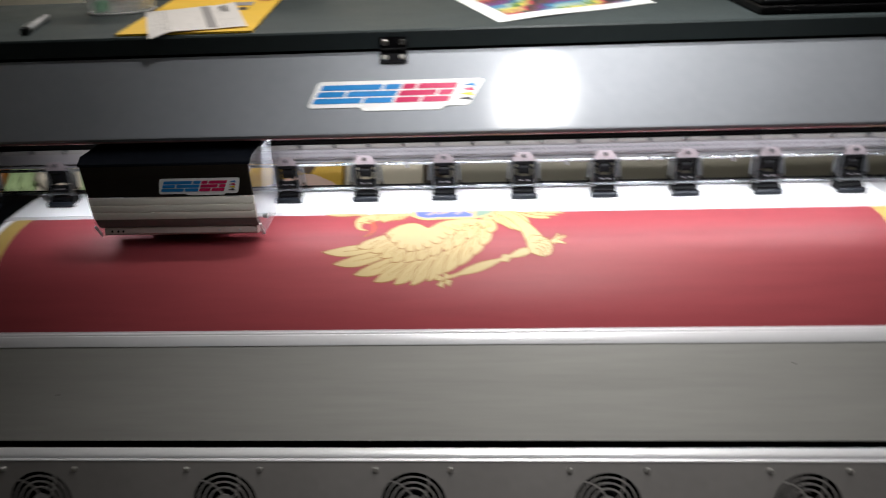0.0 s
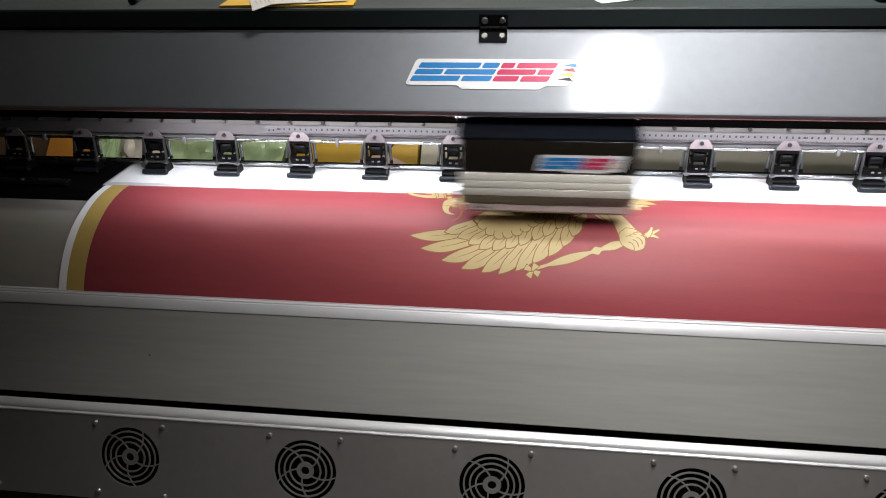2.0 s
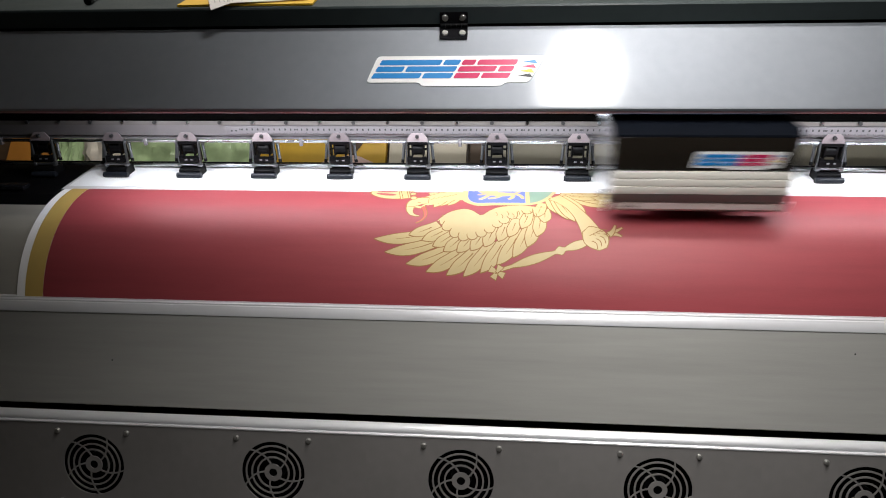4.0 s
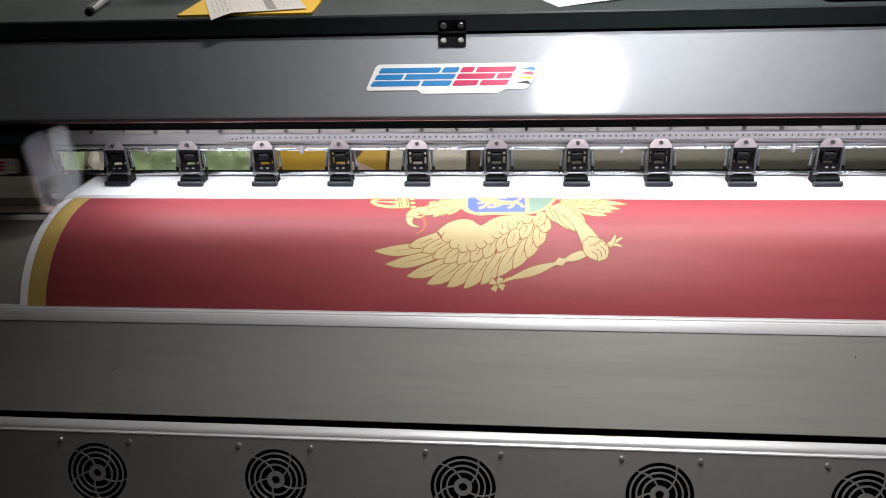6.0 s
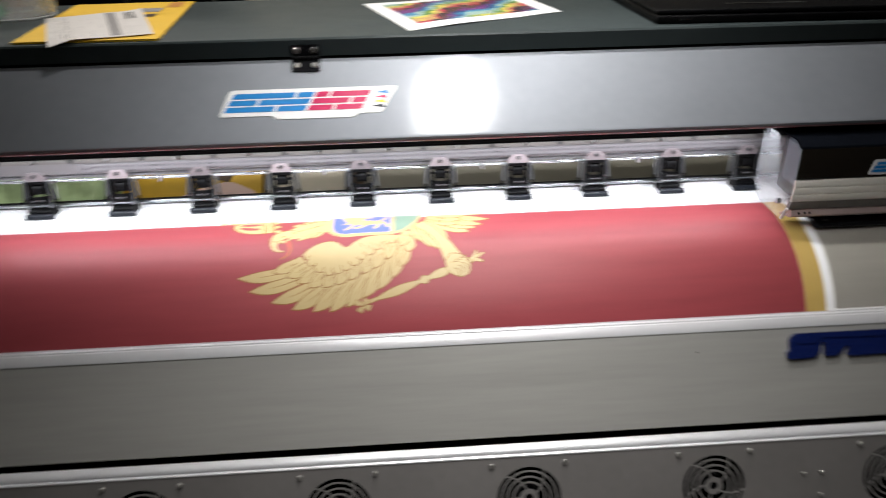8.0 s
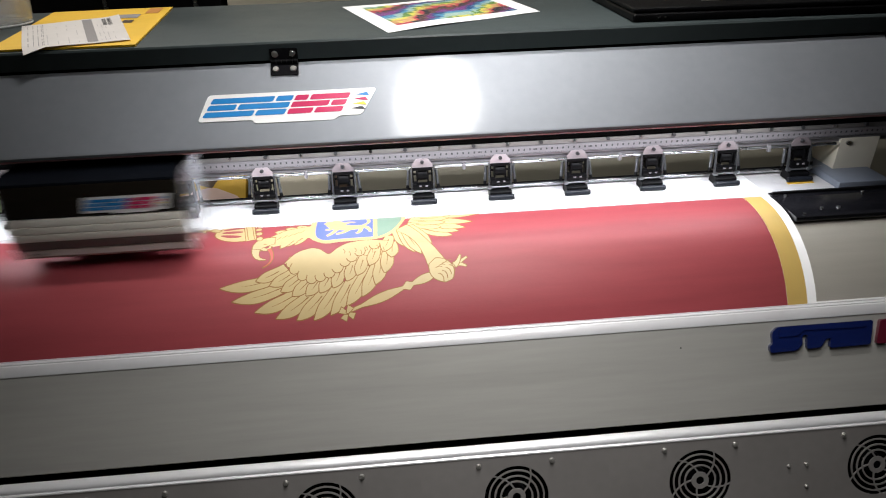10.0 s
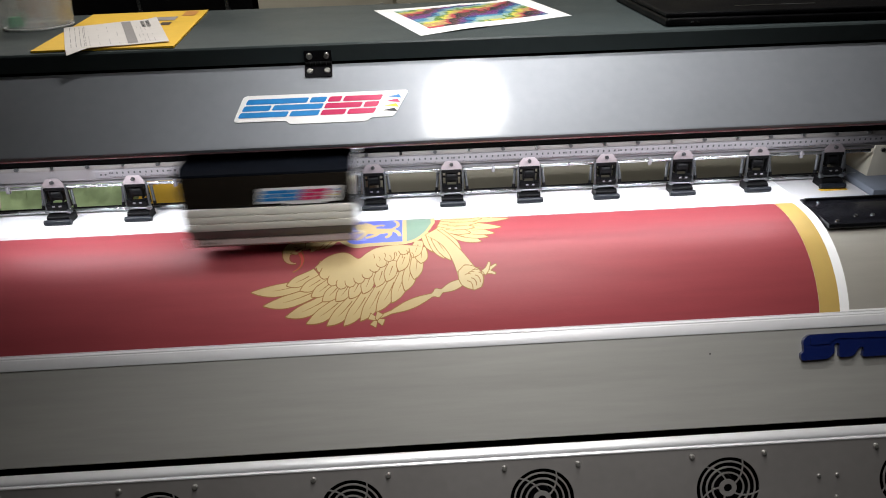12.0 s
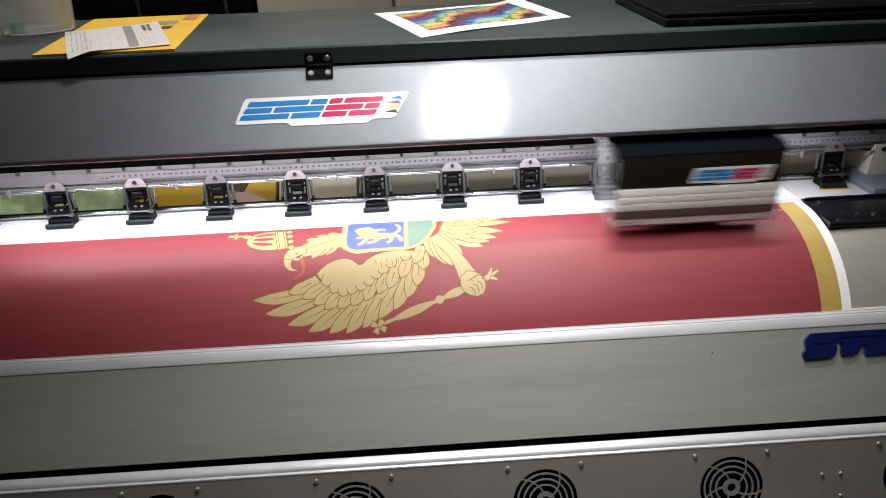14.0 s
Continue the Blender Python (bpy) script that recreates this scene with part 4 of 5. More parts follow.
# unprinted sheet between the rollers and the print line
solo("vinyl_sheet", prism([(PRINT_Y, BED - 0.0024), (PRINT_Y, BED + 0.0003), (PRINT_Y + 0.03, BED + 0.0007), (0.0145, BED + 0.0007), (0.0515, 0.880), (0.0775, 0.778), (0.0770, 0.778), (0.0510, 0.8797), (0.014, BED + 0.0002), (PRINT_Y + 0.03, BED + 0.0002)], -0.629, 0.894), PAPERWHITE,
     "blank white vinyl sheet lying on the platen under the rollers", "vinyl sheet", smooth=False)

# ---- the drying unit in front ----
dryer = thing("drying_fan_unit", "long aluminium drying unit with round fan grilles", "fan heater")
BTOP, BLOW, GAP = (-0.314, 0.823), (-0.311, 0.792), (-0.385, 0.668)
U0, U1 = -1.30, 1.50
bar_profile = [(-0.285, 0.790), (-0.285, 0.806), (-0.2905, 0.8082), (-0.2945, 0.8080), (-0.2952, 0.8066), (-0.2965, 0.8066), (-0.2972, 0.8076), (-0.3010, 0.8070), (-0.3018, 0.8054), (-0.3030, 0.8054), (-0.3038, 0.8064),
               (-0.3052, 0.8064), (-0.3062, 0.8058), (-0.3150, 0.7955), (-0.3154, 0.7944), (-0.3150, 0.7934), (-0.300, 0.7930)]
part("top_bar", prism(bar_profile, U0, U1), BAR, dryer, "grooved bright aluminium bar")
part("face_panel", prism([(-0.3095, 0.7926), (-0.3150, 0.7926), (GAP[0], GAP[1]), (GAP[0] + 0.002, GAP[1] - 0.003), (-0.372, 0.664), (-0.300, 0.788)], U0, U1), BRUSHED, dryer, "wide brushed aluminium panel")
# sheet behind the gap, blackened to stand for the slot's shade
part("gap_back", prism([(-0.372, 0.667), (-0.374, 0.646), (-0.366, 0.646), (-0.364, 0.667)], U0, U1), VOID, dryer, "back of the slot, near black for the shade inside")
low = [(-0.388, 0.648)] + [(-0.3895 - 0.0130 * math.sin(a), 0.6495 + 0.0085 * math.cos(a)) for a in np.linspace(0.0, 1.65, 12)] + [(-0.4035, 0.6485), (-0.4062, 0.6480), (-0.4066, 0.6462), (-0.388, 0.6455)]
part("lower_bar", prism(low, U0, U1), BAR, dryer, "rounded bright aluminium bar")

SCREW, FAN = Vector((-0.4104, 0.6339)), Vector((-0.4298, 0.5839))
down = (FAN - SCREW).normalized()
fan_m = plane_frame(0, (FAN.x - down.x * 0.05, FAN.y - down.y * 0.05), (FAN.x, FAN.y))
PITCH, FX, FR = 0.2901, 0.0953, 0.0495
VT, VB = 0.0660, -0.075


def fan_cell():
    """A stretch of the plate with a round hole, u across, v up; the hole is centred on the origin."""
    bm = bmesh.new()
    half = PITCH / 2 + 0.00005
    angles = sorted(set([i * math.tau / 64 for i in range(64)] + [math.atan2(v, u) % math.tau for u in (-half, half) for v in (VT, VB)]))
    rings = []
    for depth in (0.0, -0.0015):
        inner, outer = [], []
        for a in angles:
            c, s = math.cos(a), math.sin(a)
            k = min(half / abs(c) if abs(c) > 1e-9 else 9, (VT / s if s > 1e-9 else VB / s if s < -1e-9 else 9))
            inner.append(bm.verts.new((FR * c, FR * s, depth)))
            outer.append(bm.verts.new((k * c, k * s, depth)))
        rings.append((inner, outer))
    n = len(angles)
    (i0, o0), (i1, o1) = rings
    for k in range(n):
        j = (k + 1) % n
        bm.faces.new((i0[k], o0[k], o0[j], i0[j]))
        bm.faces.new((i1[k], i1[j], o1[j], o1[k]))
        bm.faces.new((i0[k], i0[j], i1[j], i1[k]))
        bm.faces.new((o0[k], o1[k], o1[j], o0[j]))
    return bm


def grille():
    bm = bmesh.new()
    def ring(r0, r1, z0=-0.0014, z1=-0.0001, n=48):
        vs = [[bm.verts.new((r * math.cos(k * math.tau / n), r * math.sin(k * math.tau / n), z)) for k in range(n)] for r, z in ((r0, z0), (r0, z1), (r1, z1), (r1, z0))]
        for q in range(4):
            a, b = vs[q], vs[(q + 1) % 4]
            for k in range(n):
                bm.faces.new((a[k], a[(k + 1) % n], b[(k + 1) % n], b[k]))
    for r in (0.0412, 0.0322, 0.0232):
        ring(r, r + 0.0026)
    ring(0.0065, 0.0138)
    for k in range(5):
        prev = None
        for i in range(13):
            t = i / 12
            r = 0.013 + (FR + 0.0005 - 0.013) * t
            a = k * math.tau / 5 + 0.55 + 0.55 * t
            w = 0.00125
            d = Vector((-math.sin(a), math.cos(a))) * w
            p = Vector((r * math.cos(a), r * math.sin(a)))
            row = [bm.verts.new((*(p + d), -0.0002)), bm.verts.new((*(p - d), -0.0002)), bm.verts.new((*(p - d), -0.0013)), bm.verts.new((*(p + d), -0.0013))]
            if prev:
                for q in range(4):
                    bm.faces.new((prev[q], prev[(q + 1) % 4], row[(q + 1) % 4], row[q]))
            prev = row
    return bm


def fan_row():
    plate = mesh_of(fan_cell(), "fan_plate", FANPLATE, False)
    bars = mesh_of(grille(), "fan_grille", FANPLATE, True)
    # fan well coloured near black, as its unlit inside would look
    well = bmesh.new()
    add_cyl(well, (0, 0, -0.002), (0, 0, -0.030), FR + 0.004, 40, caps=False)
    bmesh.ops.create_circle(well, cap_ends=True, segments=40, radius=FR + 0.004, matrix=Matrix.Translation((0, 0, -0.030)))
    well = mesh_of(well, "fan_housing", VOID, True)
    rotor = bmesh.new()
    add_cyl(rotor, (0, 0, -0.026), (0, 0, -0.010), 0.016, 24)
    rotor = mesh_of(rotor, "fan_rotor", BLACK, True)
    screw = bmesh.new()
    add_cyl(screw, (0, 0, 0), (0, 0, 0.0034), 0.0046, 14, 0.0030)
    add_cyl(screw, (0, 0, 0.0034), (0, 0, 0.0038), 0.0013, 6)
    screw = mesh_of(screw, "screw", ZINC, True)
    for i in range(-4, 5):
        m = fan_m @ Matrix.Translation((FX + i * PITCH, 0, 0))
        p = new("fan_plate", plate)
        p.parent, p.matrix_basis = dryer, m
        for name, me in (("fan_grille", bars), ("fan_housing", well), ("fan_rotor", rotor)):
            o = new(name, me)
            o.parent = p
        for u in (-0.0566, 0.0566):
            for v in (0.0537, -0.062):
                o = new("screw", screw)
                o.parent, o.matrix_basis = p, Matrix.Translation((u, v, 0))
    for u, v in ((0.819, 0.011), (0.848, 0.011), (0.848, -0.025)):
        o = new("screw", screw)
        o.parent, o.matrix_basis = dryer, fan_m @ Matrix.Translation((u, v, 0)) @ Matrix.Scale(0.75, 4)


fan_row()
back_top, back_low = fan_m @ Vector((0, VT, -0.06)), fan_m @ Vector((0, VB, -0.06))
part("case", prism([(-0.30, 0.782), (-0.365, 0.668), (-0.366, 0.636), (back_top.y, back_top.z), (back_low.y, back_low.z), (-0.27, 0.52), (-0.27, 0.785)], U0, U1), BLACK, dryer, "dark case of the drying unit")
fr_low = fan_m @ Vector((0, VB, 0))
part("bottom_plate", prism([(fr_low.y, fr_low.z), (fr_low.y, fr_low.z - 0.002), (-0.30, 0.49), (-0.30, 0.52), (back_low.y, back_low.z)], U0, U1), BLACK, dryer)
for x in (U0 + 0.05, U1 - 0.05):
    part("bracket", box(x - 0.03, x + 0.03, -0.30, -0.10, 0.60, 0.70, bevel=0.004), BLACK, dryer)
    part("stand", box(x - 0.03, x + 0.03, -0.33, -0.27, 0.0, 0.70, bevel=0.004), BLACK, dryer)
# raised badge
bm_m = plane_frame(0.806, (-0.3150, 0.7926), GAP)
bm_m = bm_m @ Matrix.Translation((0, 0.099, 0))
badge = part("badge", slab(rounded([(-0.005, -0.004), (0.038, -0.003), (0.049, 0.006), (0.049, 0.020), (0.058, 0.021), (0.055, -0.002), (0.078, -0.001), (0.088, 0.012), (0.097, 0.013), (0.092, -0.003), (0.160, -0.002), (0.168, 0.036), (0.010, 0.036), (0.000, 0.028), (0.000, 0.010), (-0.005, 0.007)], 0.005), 0.006, bm_m), BADGEBLUE, dryer, "raised glossy dark blue badge")
part("raised_shape", slab(rounded([(0.010, 0.020), (0.040, 0.020), (0.052, 0.028), (0.150, 0.026), (0.156, 0.031), (0.012, 0.032)], 0.003), 0.0012, bm_m @ Matrix.Translation((0, 0, 0.0062))), BADGEBLUE, badge)
part("badge", slab(rounded([(0.170, -0.002), (0.300, -0.002), (0.312, 0.036), (0.180, 0.036)], 0.004), 0.006, bm_m), material("dark_red_badge", (0.09, 0.008, 0.02), 0.2, 0.1, 0.1, 60, coat=0.6), dryer, "raised glossy dark red badge")
for x, d in ((-0.458, 0.073), (0.660, 0.030)):
    m = plane_frame(x, (-0.3150, 0.7926), GAP) @ Matrix.Translation((0, 0.1429 - d, 0))
    part("speck", slab(rounded([(-0.0012, -0.001), (0.0012, -0.001), (0.001, 0.0014), (-0.0008, 0.0012)], 0.0004), 0.0003, m), INK, dryer)

# ---- things lying on the lid ----
TOP = LIDF[1] + 0.0004


def paper(corners, bulge, mat, name, label, category, n=14, thick=0.0006, curl=0.0):
    """A thin sheet between four corners (x, y) on the lid, gently wavy, with one curled corner."""
    a, b, c, d = (Vector(p) for p in corners)
    bm = bmesh.new()
    def at(u, v):
        p = (a * (1 - u) + b * u) * (1 - v) + (d * (1 - u) + c * u) * v
        z = bulge * math.sin(math.pi * u) ** 2 * math.sin(math.pi * v) ** 2 + bulge * 0.4 * (1 + math.sin(7 * u + 3 * v)) * u * (1 - u) * 2 + curl * max(0, u - 0.75) ** 2 * 16 * v
        z -= 0.8 * max(0, -0.078 - p.y)
        return Vector((p.x, p.y, TOP + z))
    up = [[bm.verts.new(at(i / n, j / n) + Vector((0, 0, thick))) for j in range(n + 1)] for i in range(n + 1)]
    dn_ = [[bm.verts.new(at(i / n, j / n)) for j in range(n + 1)] for i in range(n + 1)]
    for i in range(n):
        for j in range(n):
            bm.faces.new((up[i][j], up[i + 1][j], up[i + 1][j + 1], up[i][j + 1]))
            bm.faces.new((dn_[i][j], dn_[i][j + 1], dn_[i + 1][j + 1], dn_[i + 1][j]))
    for i in range(n):
        bm.faces.new((up[i][0], dn_[i][0], dn_[i + 1][0], up[i + 1][0]))
        bm.faces.new((up[i][n], up[i + 1][n], dn_[i + 1][n], dn_[i][n]))
        bm.faces.new((up[0][i], up[0][i + 1], dn_[0][i + 1], dn_[0][i]))
        bm.faces.new((up[n][i], dn_[n][i], dn_[n][i + 1], up[n][i + 1]))
    return solo(name, bm, mat, label, category), at


def patch(at, u0, u1, v0, v1, lift, mat, parent, name, n=6):
    bm = bmesh.new()
    g = [[bm.verts.new(at(u0 + (u1 - u0) * i / n, v0 + (v1 - v0) * j / n) + Vector((0, 0, lift))) for j in range(n + 1)] for i in range(n + 1)]
    for i in range(n):
        for j in range(n):
            bm.faces.new((g[i][j], g[i + 1][j], g[i + 1][j + 1], g[i][j + 1]))
    return part(name, bm, mat, parent)


# envelope
env, env_at = paper([(-0.370, -0.070), (-0.150, -0.072), (-0.204, 0.350), (-0.440, 0.345)], 0.001, ENVELOPE, "envelope", "yellow card envelope with brown printing lying on the lid", "envelope", thick=0.003)
patch(env_at, 0.82, 0.93, 0.80, 0.97, 0.0036, ORANGE, env, "printed_bar")
patch(env_at, 0.62, 0.80, 0.66, 0.78, 0.0036, GREYPRINT, env, "printed_bar")
patch(env_at, 0.72, 0.80, 0.52, 0.60, 0.0036, BROWN, env, "printed_bar")
# receipt on the envelope
TOP += 0.0047
PALEPRINT = material("pale_grey_print", (0.45, 0.42, 0.42), 0.6, 0.0, 0.15, 300)
rec, rec_at = paper([(-0.3085, -0.088), (-0.166, -0.040), (-0.270, 0.224), (-0.416, 0.152)], 0.003, RECEIPT, "delivery_note", "white printed delivery note lying on the envelope", "paper", curl=0.004)
patch(rec_at, 0.60, 0.70, 0.04, 0.96, 0.0009, GREYPRINT, rec, "grey_column")
rng = random.Random(5)
for u in (0.055, 0.105, 0.150, 0.185, 0.200, 0.235, 0.33, 0.43, 0.52, 0.735, 0.775, 0.815, 0.87):
    v = 0.06
    while v < 0.86:
        run = 0.03 + 0.16 * rng.random()
        patch(rec_at, u, u + 0.007, v, min(v + run, 0.94), 0.0009, PALEPRINT if u > 0.21 else GREYPRINT, rec, "text_bar", 3)
        v += run + 0.015 + (0.25 if u > 0.21 else 0.06) * rng.random()
for k in range(7):
    for u in (0.80, 0.855):
        patch(rec_at, u, u + 0.042, 0.62 + 0.045 * k, 0.62 + 0.045 * k + 0.024, 0.0010, INK, rec, "code_bar", 2)
TOP -= 0.0047

# colour chart
chart, chart_at = paper([(0.235, -0.052), (0.512, 0.098), (0.445, 0.330), (0.148, 0.262)], 0.006, PAPERWHITE, "colour_chart", "white sheet with rows of colour patches, slightly curled", "test print", curl=0.012)


def chart_patches():
    hues = [(0.99, 0.9, 0.45), (0.08, 0.75, 0.50), (0.15, 0.85, 0.60), (0.28, 0.8, 0.22), (0.45, 0.30, 0.45), (0.58, 0.85, 0.40), (0.62, 0.9, 0.18), (0.80, 0.8, 0.18), (0.02, 0.6, 0.10)]
    mats = [material("chart_ink", colorsys.hsv_to_rgb(h, s, v), 0.45, 0, 0.05, 60) for h, s, v in hues]
    mats.append(material("chart_ink", (0.02, 0.02, 0.03), 0.45, 0, 0.05, 60))
    groups = [bmesh.new() for _ in mats]
    r = random.Random(11)
    nu, nv = 40, 16
    for i in range(nu):
        for j in range(nv):
            k = int((j * 0.95 - 0.34 * i + (0.5 if r.random() < 0.3 else 0.0) + 30 + 1.2 * math.sin(i * 0.30) + 0.6 * math.sin(j * 1.9)) % len(mats))
            u0, v0 = 0.10 + 0.80 * i / nu, 0.14 + 0.74 * j / nv
            u1, v1 = u0 + 0.80 / nu * 0.96, v0 + 0.74 / nv * (0.96 if r.random() < 0.8 else 1.4)
            vs = [groups[k].verts.new(chart_at(u, v) + Vector((0, 0, 0.0009 + 0.00002 * j))) for u, v in ((u0, v0), (u1, v0), (u1, v1), (u0, v1))]
            groups[k].faces.new(vs)
    for g, mt in zip(groups, mats):
        tagged(part("ink_area", g, mt, chart, smooth=False), kind="stuff")


chart_patches()

# pen
pen = thing("ballpoint_pen", "silvery ballpoint pen with black tip lying on the lid", "pen", look((-0.540, -0.030, TOP + 0.0055), (-0.615, 0.190, TOP + 0.0055)))
part("barrel", cyl((0, 0, -0.018), (0, 0, -0.170), 0.0055, 8), BAR, pen, "silvery barrel")
part("cap", cyl((0, 0, 0.006), (0, 0, -0.018), 0.0060, 12), BLACK, pen)
part("end_plug", cyl((0, 0, -0.170), (0, 0, -0.176), 0.0050, 12), INK, pen)
part("clip", box(-0.0018, 0.0018, 0.0062, 0.008, -0.060, 0.002), STEEL, pen)
part("refill", cyl((0, 0, -0.018), (0, 0, -0.160), 0.0018, 8), INK, pen)

# tub
tub = thing("plastic_tub", "translucent plastic tub with a green cap inside", "tub", pose(-0.490, 0.215, TOP))


def tub_wall():
    bm = bmesh.new()
    prof = [(0.0, 0.002), (0.058, 0.002), (0.062, 0.006), (0.074, 0.118), (0.078, 0.120), (0.078, 0.123), (0.072, 0.122), (0.060, 0.008), (0.0, 0.004)]
    n = 40
    cols = [[bm.verts.new((r * math.cos(k * math.tau / n), r * math.sin(k * math.tau / n), z)) for k in range(n)] for r, z in prof]
    for a, b in zip(cols, cols[1:]):
        for k in range(n):
            bm.faces.new((a[k], a[(k + 1) % n], b[(k + 1) % n], b[k]))
    bmesh.ops.remove_doubles(bm, verts=bm.verts, dist=0.0001)
    return bm


part("wall", tub_wall(), TUB, tub, "translucent wall")
part("foot_ring", tube([(0.059 * math.cos(k * math.tau / 32), 0.059 * math.sin(k * math.tau / 32), 0.0022) for k in range(33)], 0.0022, 6), STICKWHITE, tub)
part("green_cap", cyl((-0.030, -0.022, 0.005), (-0.030, -0.022, 0.022), 0.013, 20, 0.011), GREENCAP, tub, "green screw cap")

# cables at the end of the lid
solo("white_cable", tube([(-0.90, -0.02, TOP + 0.003), (-0.850, 0.02, TOP + 0.003), (-0.842, 0.08, TOP + 0.003), (-0.853, 0.16, TOP + 0.004), (-0.858, 0.186, TOP + 0.004), (-0.872, 0.205, TOP + 0.006), (-0.91, 0.255, TOP + 0.018), (-0.96, 0.31, TOP + 0.020), (-1.05, 0.34, TOP + 0.004)], 0.0032), WHITECABLE, "white cable looped on the lid", "cable")
solo("black_cable", tube([(-1.05, 0.10, TOP + 0.004), (-0.97, 0.15, TOP + 0.004), (-0.93, 0.19, TOP + 0.014), (-0.925, 0.24, TOP + 0.008), (-0.97, 0.28, TOP + 0.004), (-1.05, 0.27, TOP + 0.004)], 0.0038), BLACK, "black cable on the lid", "cable")

# closed laptop
lap = thing("laptop", "closed black laptop computer lying on the lid", "laptop", pose(0.835, 0.097, TOP, 0, 0, -2))
part("base", box(-0.200, 0.300, -0.163, 0.170, 0.0, 0.014, bevel=0.006, segs=3), BLACK, lap)
scr = part("screen_cover", box(-0.200, 0.300, -0.161, 0.172, 0.0150, 0.022, bevel=0.0035, segs=3), BLACK, lap)
part("badge_strip", box(-0.072, 0.062, -0.116, -0.110, 0.0222, 0.0230), STEEL, scr, "bright metal strip")
for x in (-0.16, -0.15):
    part("indicator", box(x, x + 0.004, -0.165, -0.1632, 0.006, 0.008), STEEL, lap)

# ---- what is seen behind, under the rail ----
LEANING = pose(0, 0.335, 0.5805, -45)


def leaning(x, y=0.0):
    """A board's own frame: x along, z up the slope, leaning back against the rest."""
    return LEANING @ pose(x, y, 0)


bench = thing("rear_bench", "low dark bench behind the printer", "bench")
part("top", box(-1.7, 1.9, 0.28, 1.10, 0.555, 0.58, bevel=0.003), BROWN, bench)
part("back_rest", box(-1.7, 1.9, 0.035, 0.055, 0.0, 0.62, bevel=0.003), BROWN, bench, at=LEANING)
for x in (-1.6, 0.0, 1.8):
    for y in (0.33, 1.05):
        part("leg", box(x - 0.025, x + 0.025, y - 0.025, y + 0.025, 0, 0.555), BROWN, bench)


def crumpled(w, h, seed, amount=0.019, n=40):
    bm = bmesh.new()
    bmesh.ops.create_grid(bm, x_segments=n, y_segments=n, size=0.5)
    for v in bm.verts:
        u, q = v.co.x, v.co.y
        p = Vector((u * 3.1 + seed, q * 2.7, seed * 0.7))
        k = 0.6 * noise.noise(p) + 0.8 * abs(noise.noise(p * 2.7)) + 0.6 * abs(noise.noise(p * 6))
        v.co = Vector((w * (u + 0.5) + 0.008 * noise.noise(p * 1.3), amount * k - 0.014, h * (q + 0.5)))
    r = bmesh.ops.extrude_face_region(bm, geom=bm.faces[:])
    for v in r["geom"]:
        if isinstance(v, bmesh.types.BMVert):
            v.co.y = 0.032
    return bm


solo("plastic_bag", crumpled(0.345, 0.50, 2.0), GREENBAG, "pale green crumpled plastic bag leaning behind the printer", "bag", leaning(-0.865))
solo("plastic_bag", crumpled(0.085, 0.50, 5.0), GREENBAG, "pale green crumpled plastic bag leaning behind the printer", "bag", leaning(-1.065))
tissue = bmesh.new()
bmesh.ops.create_icosphere(tissue, subdivisions=4, radius=0.055)
for v in tissue.verts:
    v.co *= 1 + 0.5 * abs(noise.noise(v.co * 26)) + 0.5 * abs(noise.noise(v.co * 60)) - 0.2
    v.co.z *= 2.2
    v.co.y *= 0.5
solo("crumpled_tissue", tissue, CRUMPLE, "pale crumpled tissue paper", "tissue", leaning(-0.925, -0.004) @ pose(0, 0, 0.22))
solo("orange_folder", box(0, 0.125, 0, 0.03, 0, 0.5, bevel=0.004), ORANGE, "orange card folder leaning behind the printer", "folder", leaning(-1.215))
fold = thing("yellow_folder", "ochre yellow card folder with pink and dark shapes", "folder", leaning(-0.512))
part("board", box(0, 0.355, 0.004, 0.03, 0, 0.5, bevel=0.003), OCHRE, fold)
fm = Matrix(((1, 0, 0, 0), (0, 0, -1, 0.0035), (0, 1, 0, 0), (0, 0, 0, 1)))
part("dark_shape", slab([(0.200, 0.36), (0.345, 0.36), (0.268, 0.245), (0.232, 0.258)], 0.0012, fm), BROWN, fold, "dark brown shape")
part("pink_patch", slab(rounded([(0.07, 0.0), (0.35, 0.0), (0.345, 0.215), (0.27, 0.250), (0.20, 0.232), (0.11, 0.195)], 0.02), 0.0008, fm), PINK, fold, "pale pink patch")
solo("beige_board", box(0, 0.205, 0, 0.03, 0, 0.5, bevel=0.004), BEIGE, "plain beige board leaning behind the printer", "board", leaning(-0.148))
solo("wooden_post", box(0, 0.040, -0.004, 0.03, 0, 0.5, bevel=0.003), BROWN, "dark brown wooden post", "post", leaning(0.066))
solo("grey_board", box(0, 1.70, 0.006, 0.03, 0, 0.5, bevel=0.003), BOARD, "large olive grey board leaning behind the printer", "board", leaning(0.110))

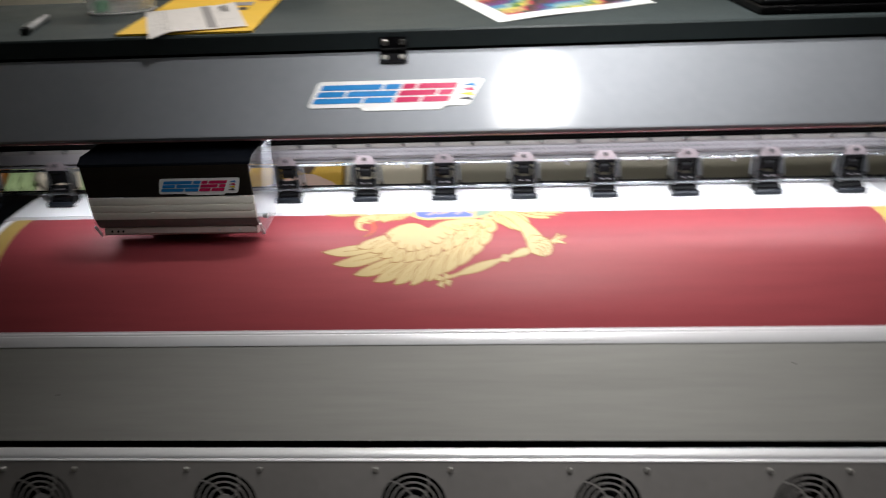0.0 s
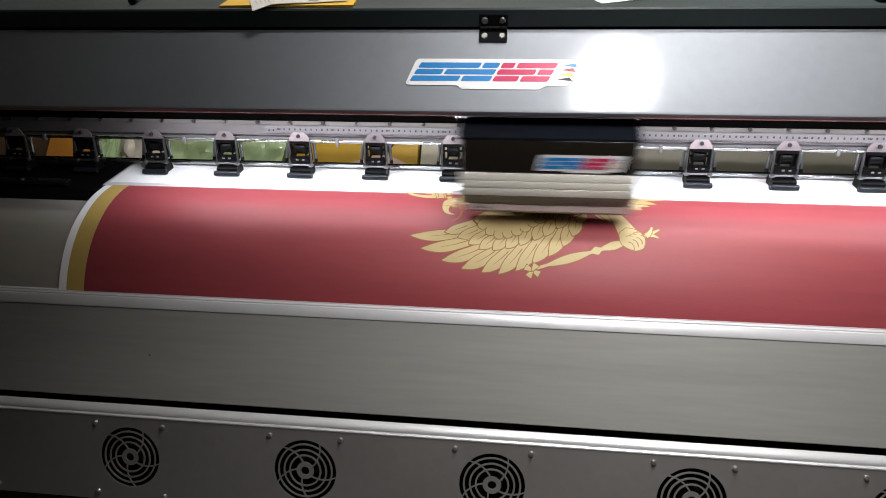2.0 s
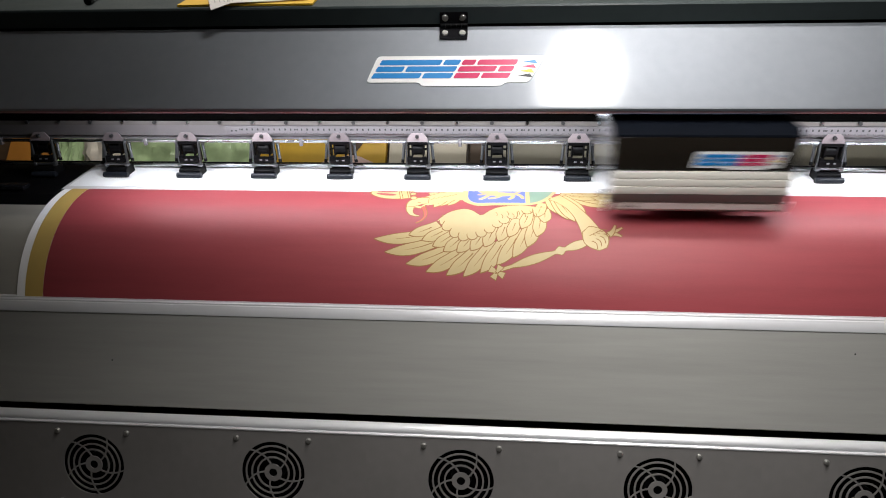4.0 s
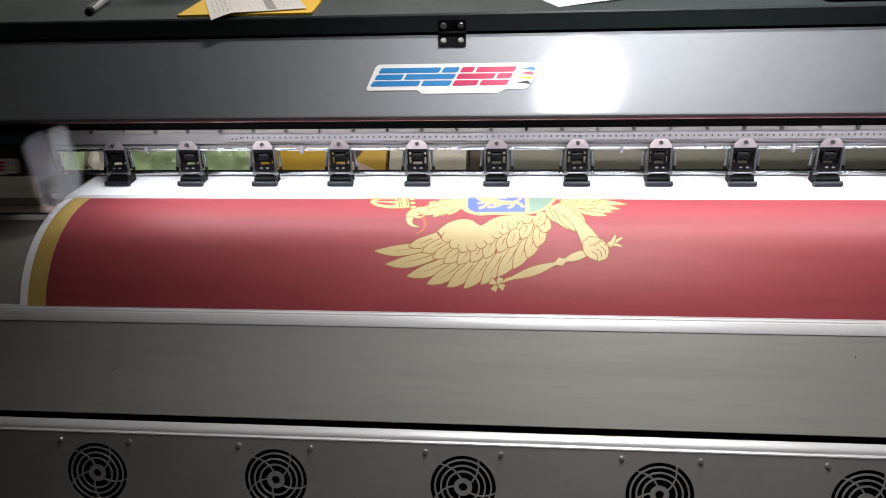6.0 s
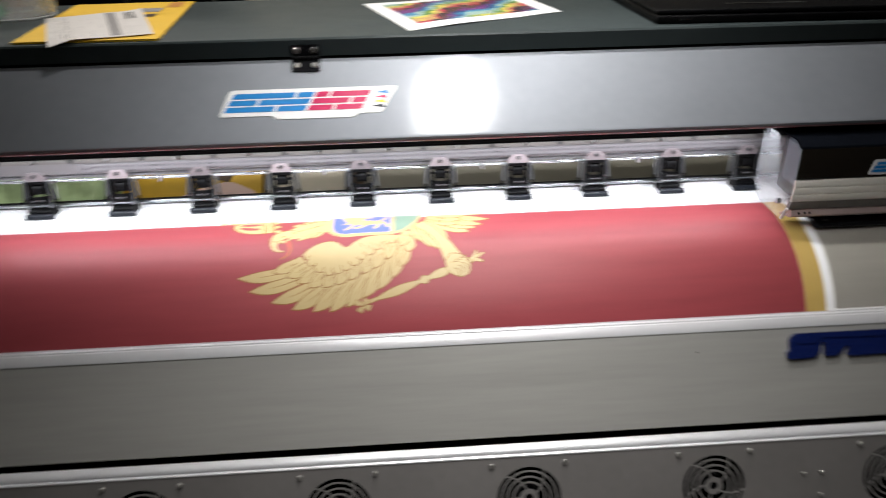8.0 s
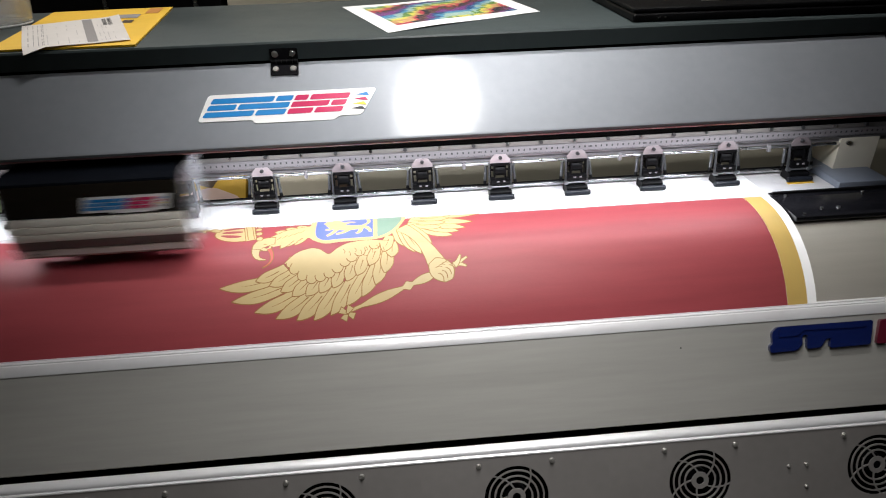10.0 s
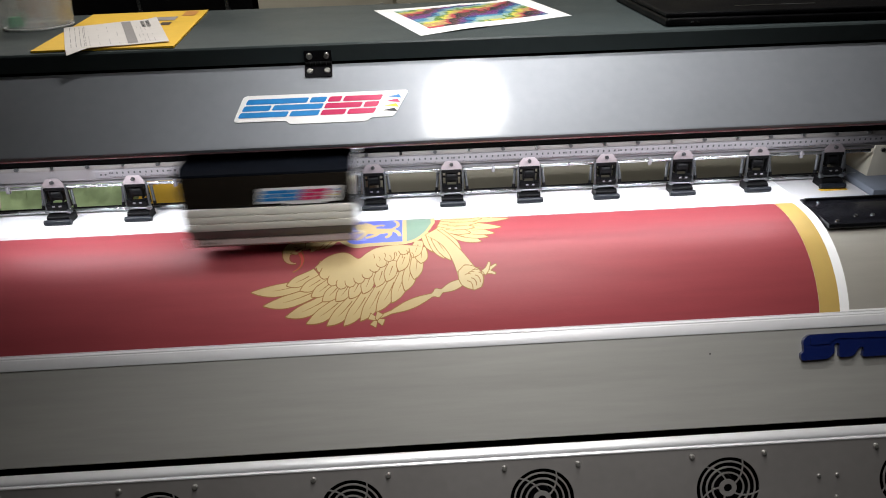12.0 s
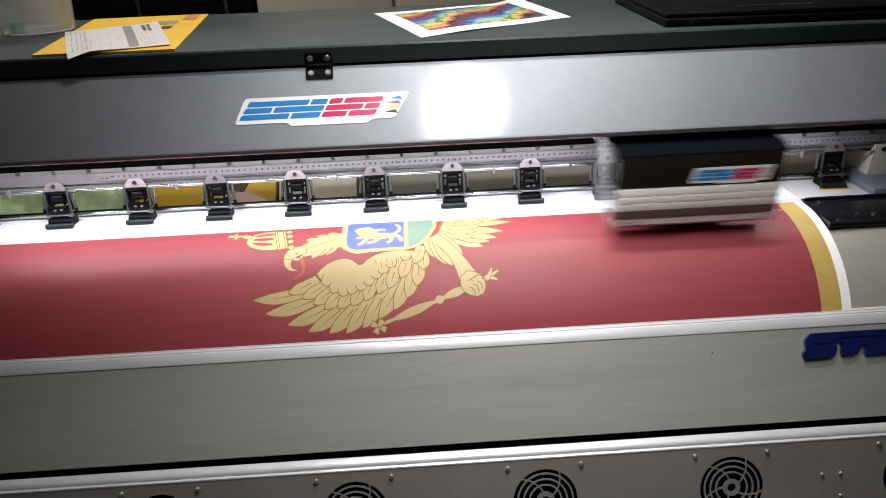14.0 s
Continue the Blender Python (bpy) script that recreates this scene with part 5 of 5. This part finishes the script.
# ---- furniture behind the lid ----
cab = thing("wall_cabinet", "off-white cabinet with plain doors behind the printer", "cabinet", pose(0, 1.35, 0))
part("body", box(-0.31, 2.6, 0.02, 0.55, 0.0, 1.9, bevel=0.004), CABINET, cab)
for i in range(6):
    door = part("door", box(-0.305 + i * 0.482, 0.165 + i * 0.482, 0.0, 0.018, 0.08, 1.88, bevel=0.003), CABINET, cab)
    part("handle", box(0.12 + i * 0.482, 0.132 + i * 0.482, -0.02, -0.001, 0.95, 1.10, bevel=0.003), STEEL, door)
shelf = thing("dark_shelf", "black shelf unit standing behind the printer", "shelf", pose(0, 1.35, 0))
part("body", box(-0.98, -0.33, 0.02, 0.5, 0.0, 1.8, bevel=0.004), BLACK, shelf)
for x in (-0.72, -0.42):
    part("upright", box(x, x + 0.012, 0.0, 0.02, 0.0, 1.8), STEEL, shelf, "thin bright upright")
solo("wooden_stand", box(-1.12, -1.00, 1.34, 1.6, 0.0, 1.5, bevel=0.006), ORANGE, "brown wooden stand beside the shelf", "stand")
side_cab = thing("low_cupboard", "cream cupboard with plain doors behind the printer", "cupboard", pose(0, 1.35, 0))
part("body", box(-2.60, -1.15, 0.02, 0.45, 0.0, 1.75, bevel=0.004), CABINET, side_cab)
for i in range(3):
    door = part("door", box(-2.595 + i * 0.482, -2.125 + i * 0.482, 0.0, 0.018, 0.08, 1.73, bevel=0.003), CABINET, side_cab)
    part("handle", box(-2.17 + i * 0.482, -2.158 + i * 0.482, -0.02, -0.001, 0.95, 1.10, bevel=0.003), STEEL, door)


# ---- motion ----
def motions():
    walk(head, [(t, pose(x, 0, 0)) for t, x in HEAD_X])
    feed = [(0.0, -0.049), (0.62, -0.049), (0.88, -0.037), (3.05, -0.037), (3.35, -0.0275), (5.5, -0.0275), (5.78, -0.0183), (8.3, -0.0183), (8.6, -0.0105),
            (10.65, -0.0105), (10.95, 0.0), (13.25, 0.0), (13.5, 0.0093), (14.0, 0.0093)]
    walk(banner, [(t, pose(0, AX_Y, AX_Z, math.degrees(s / DRUM))) for t, s in feed])


motions()
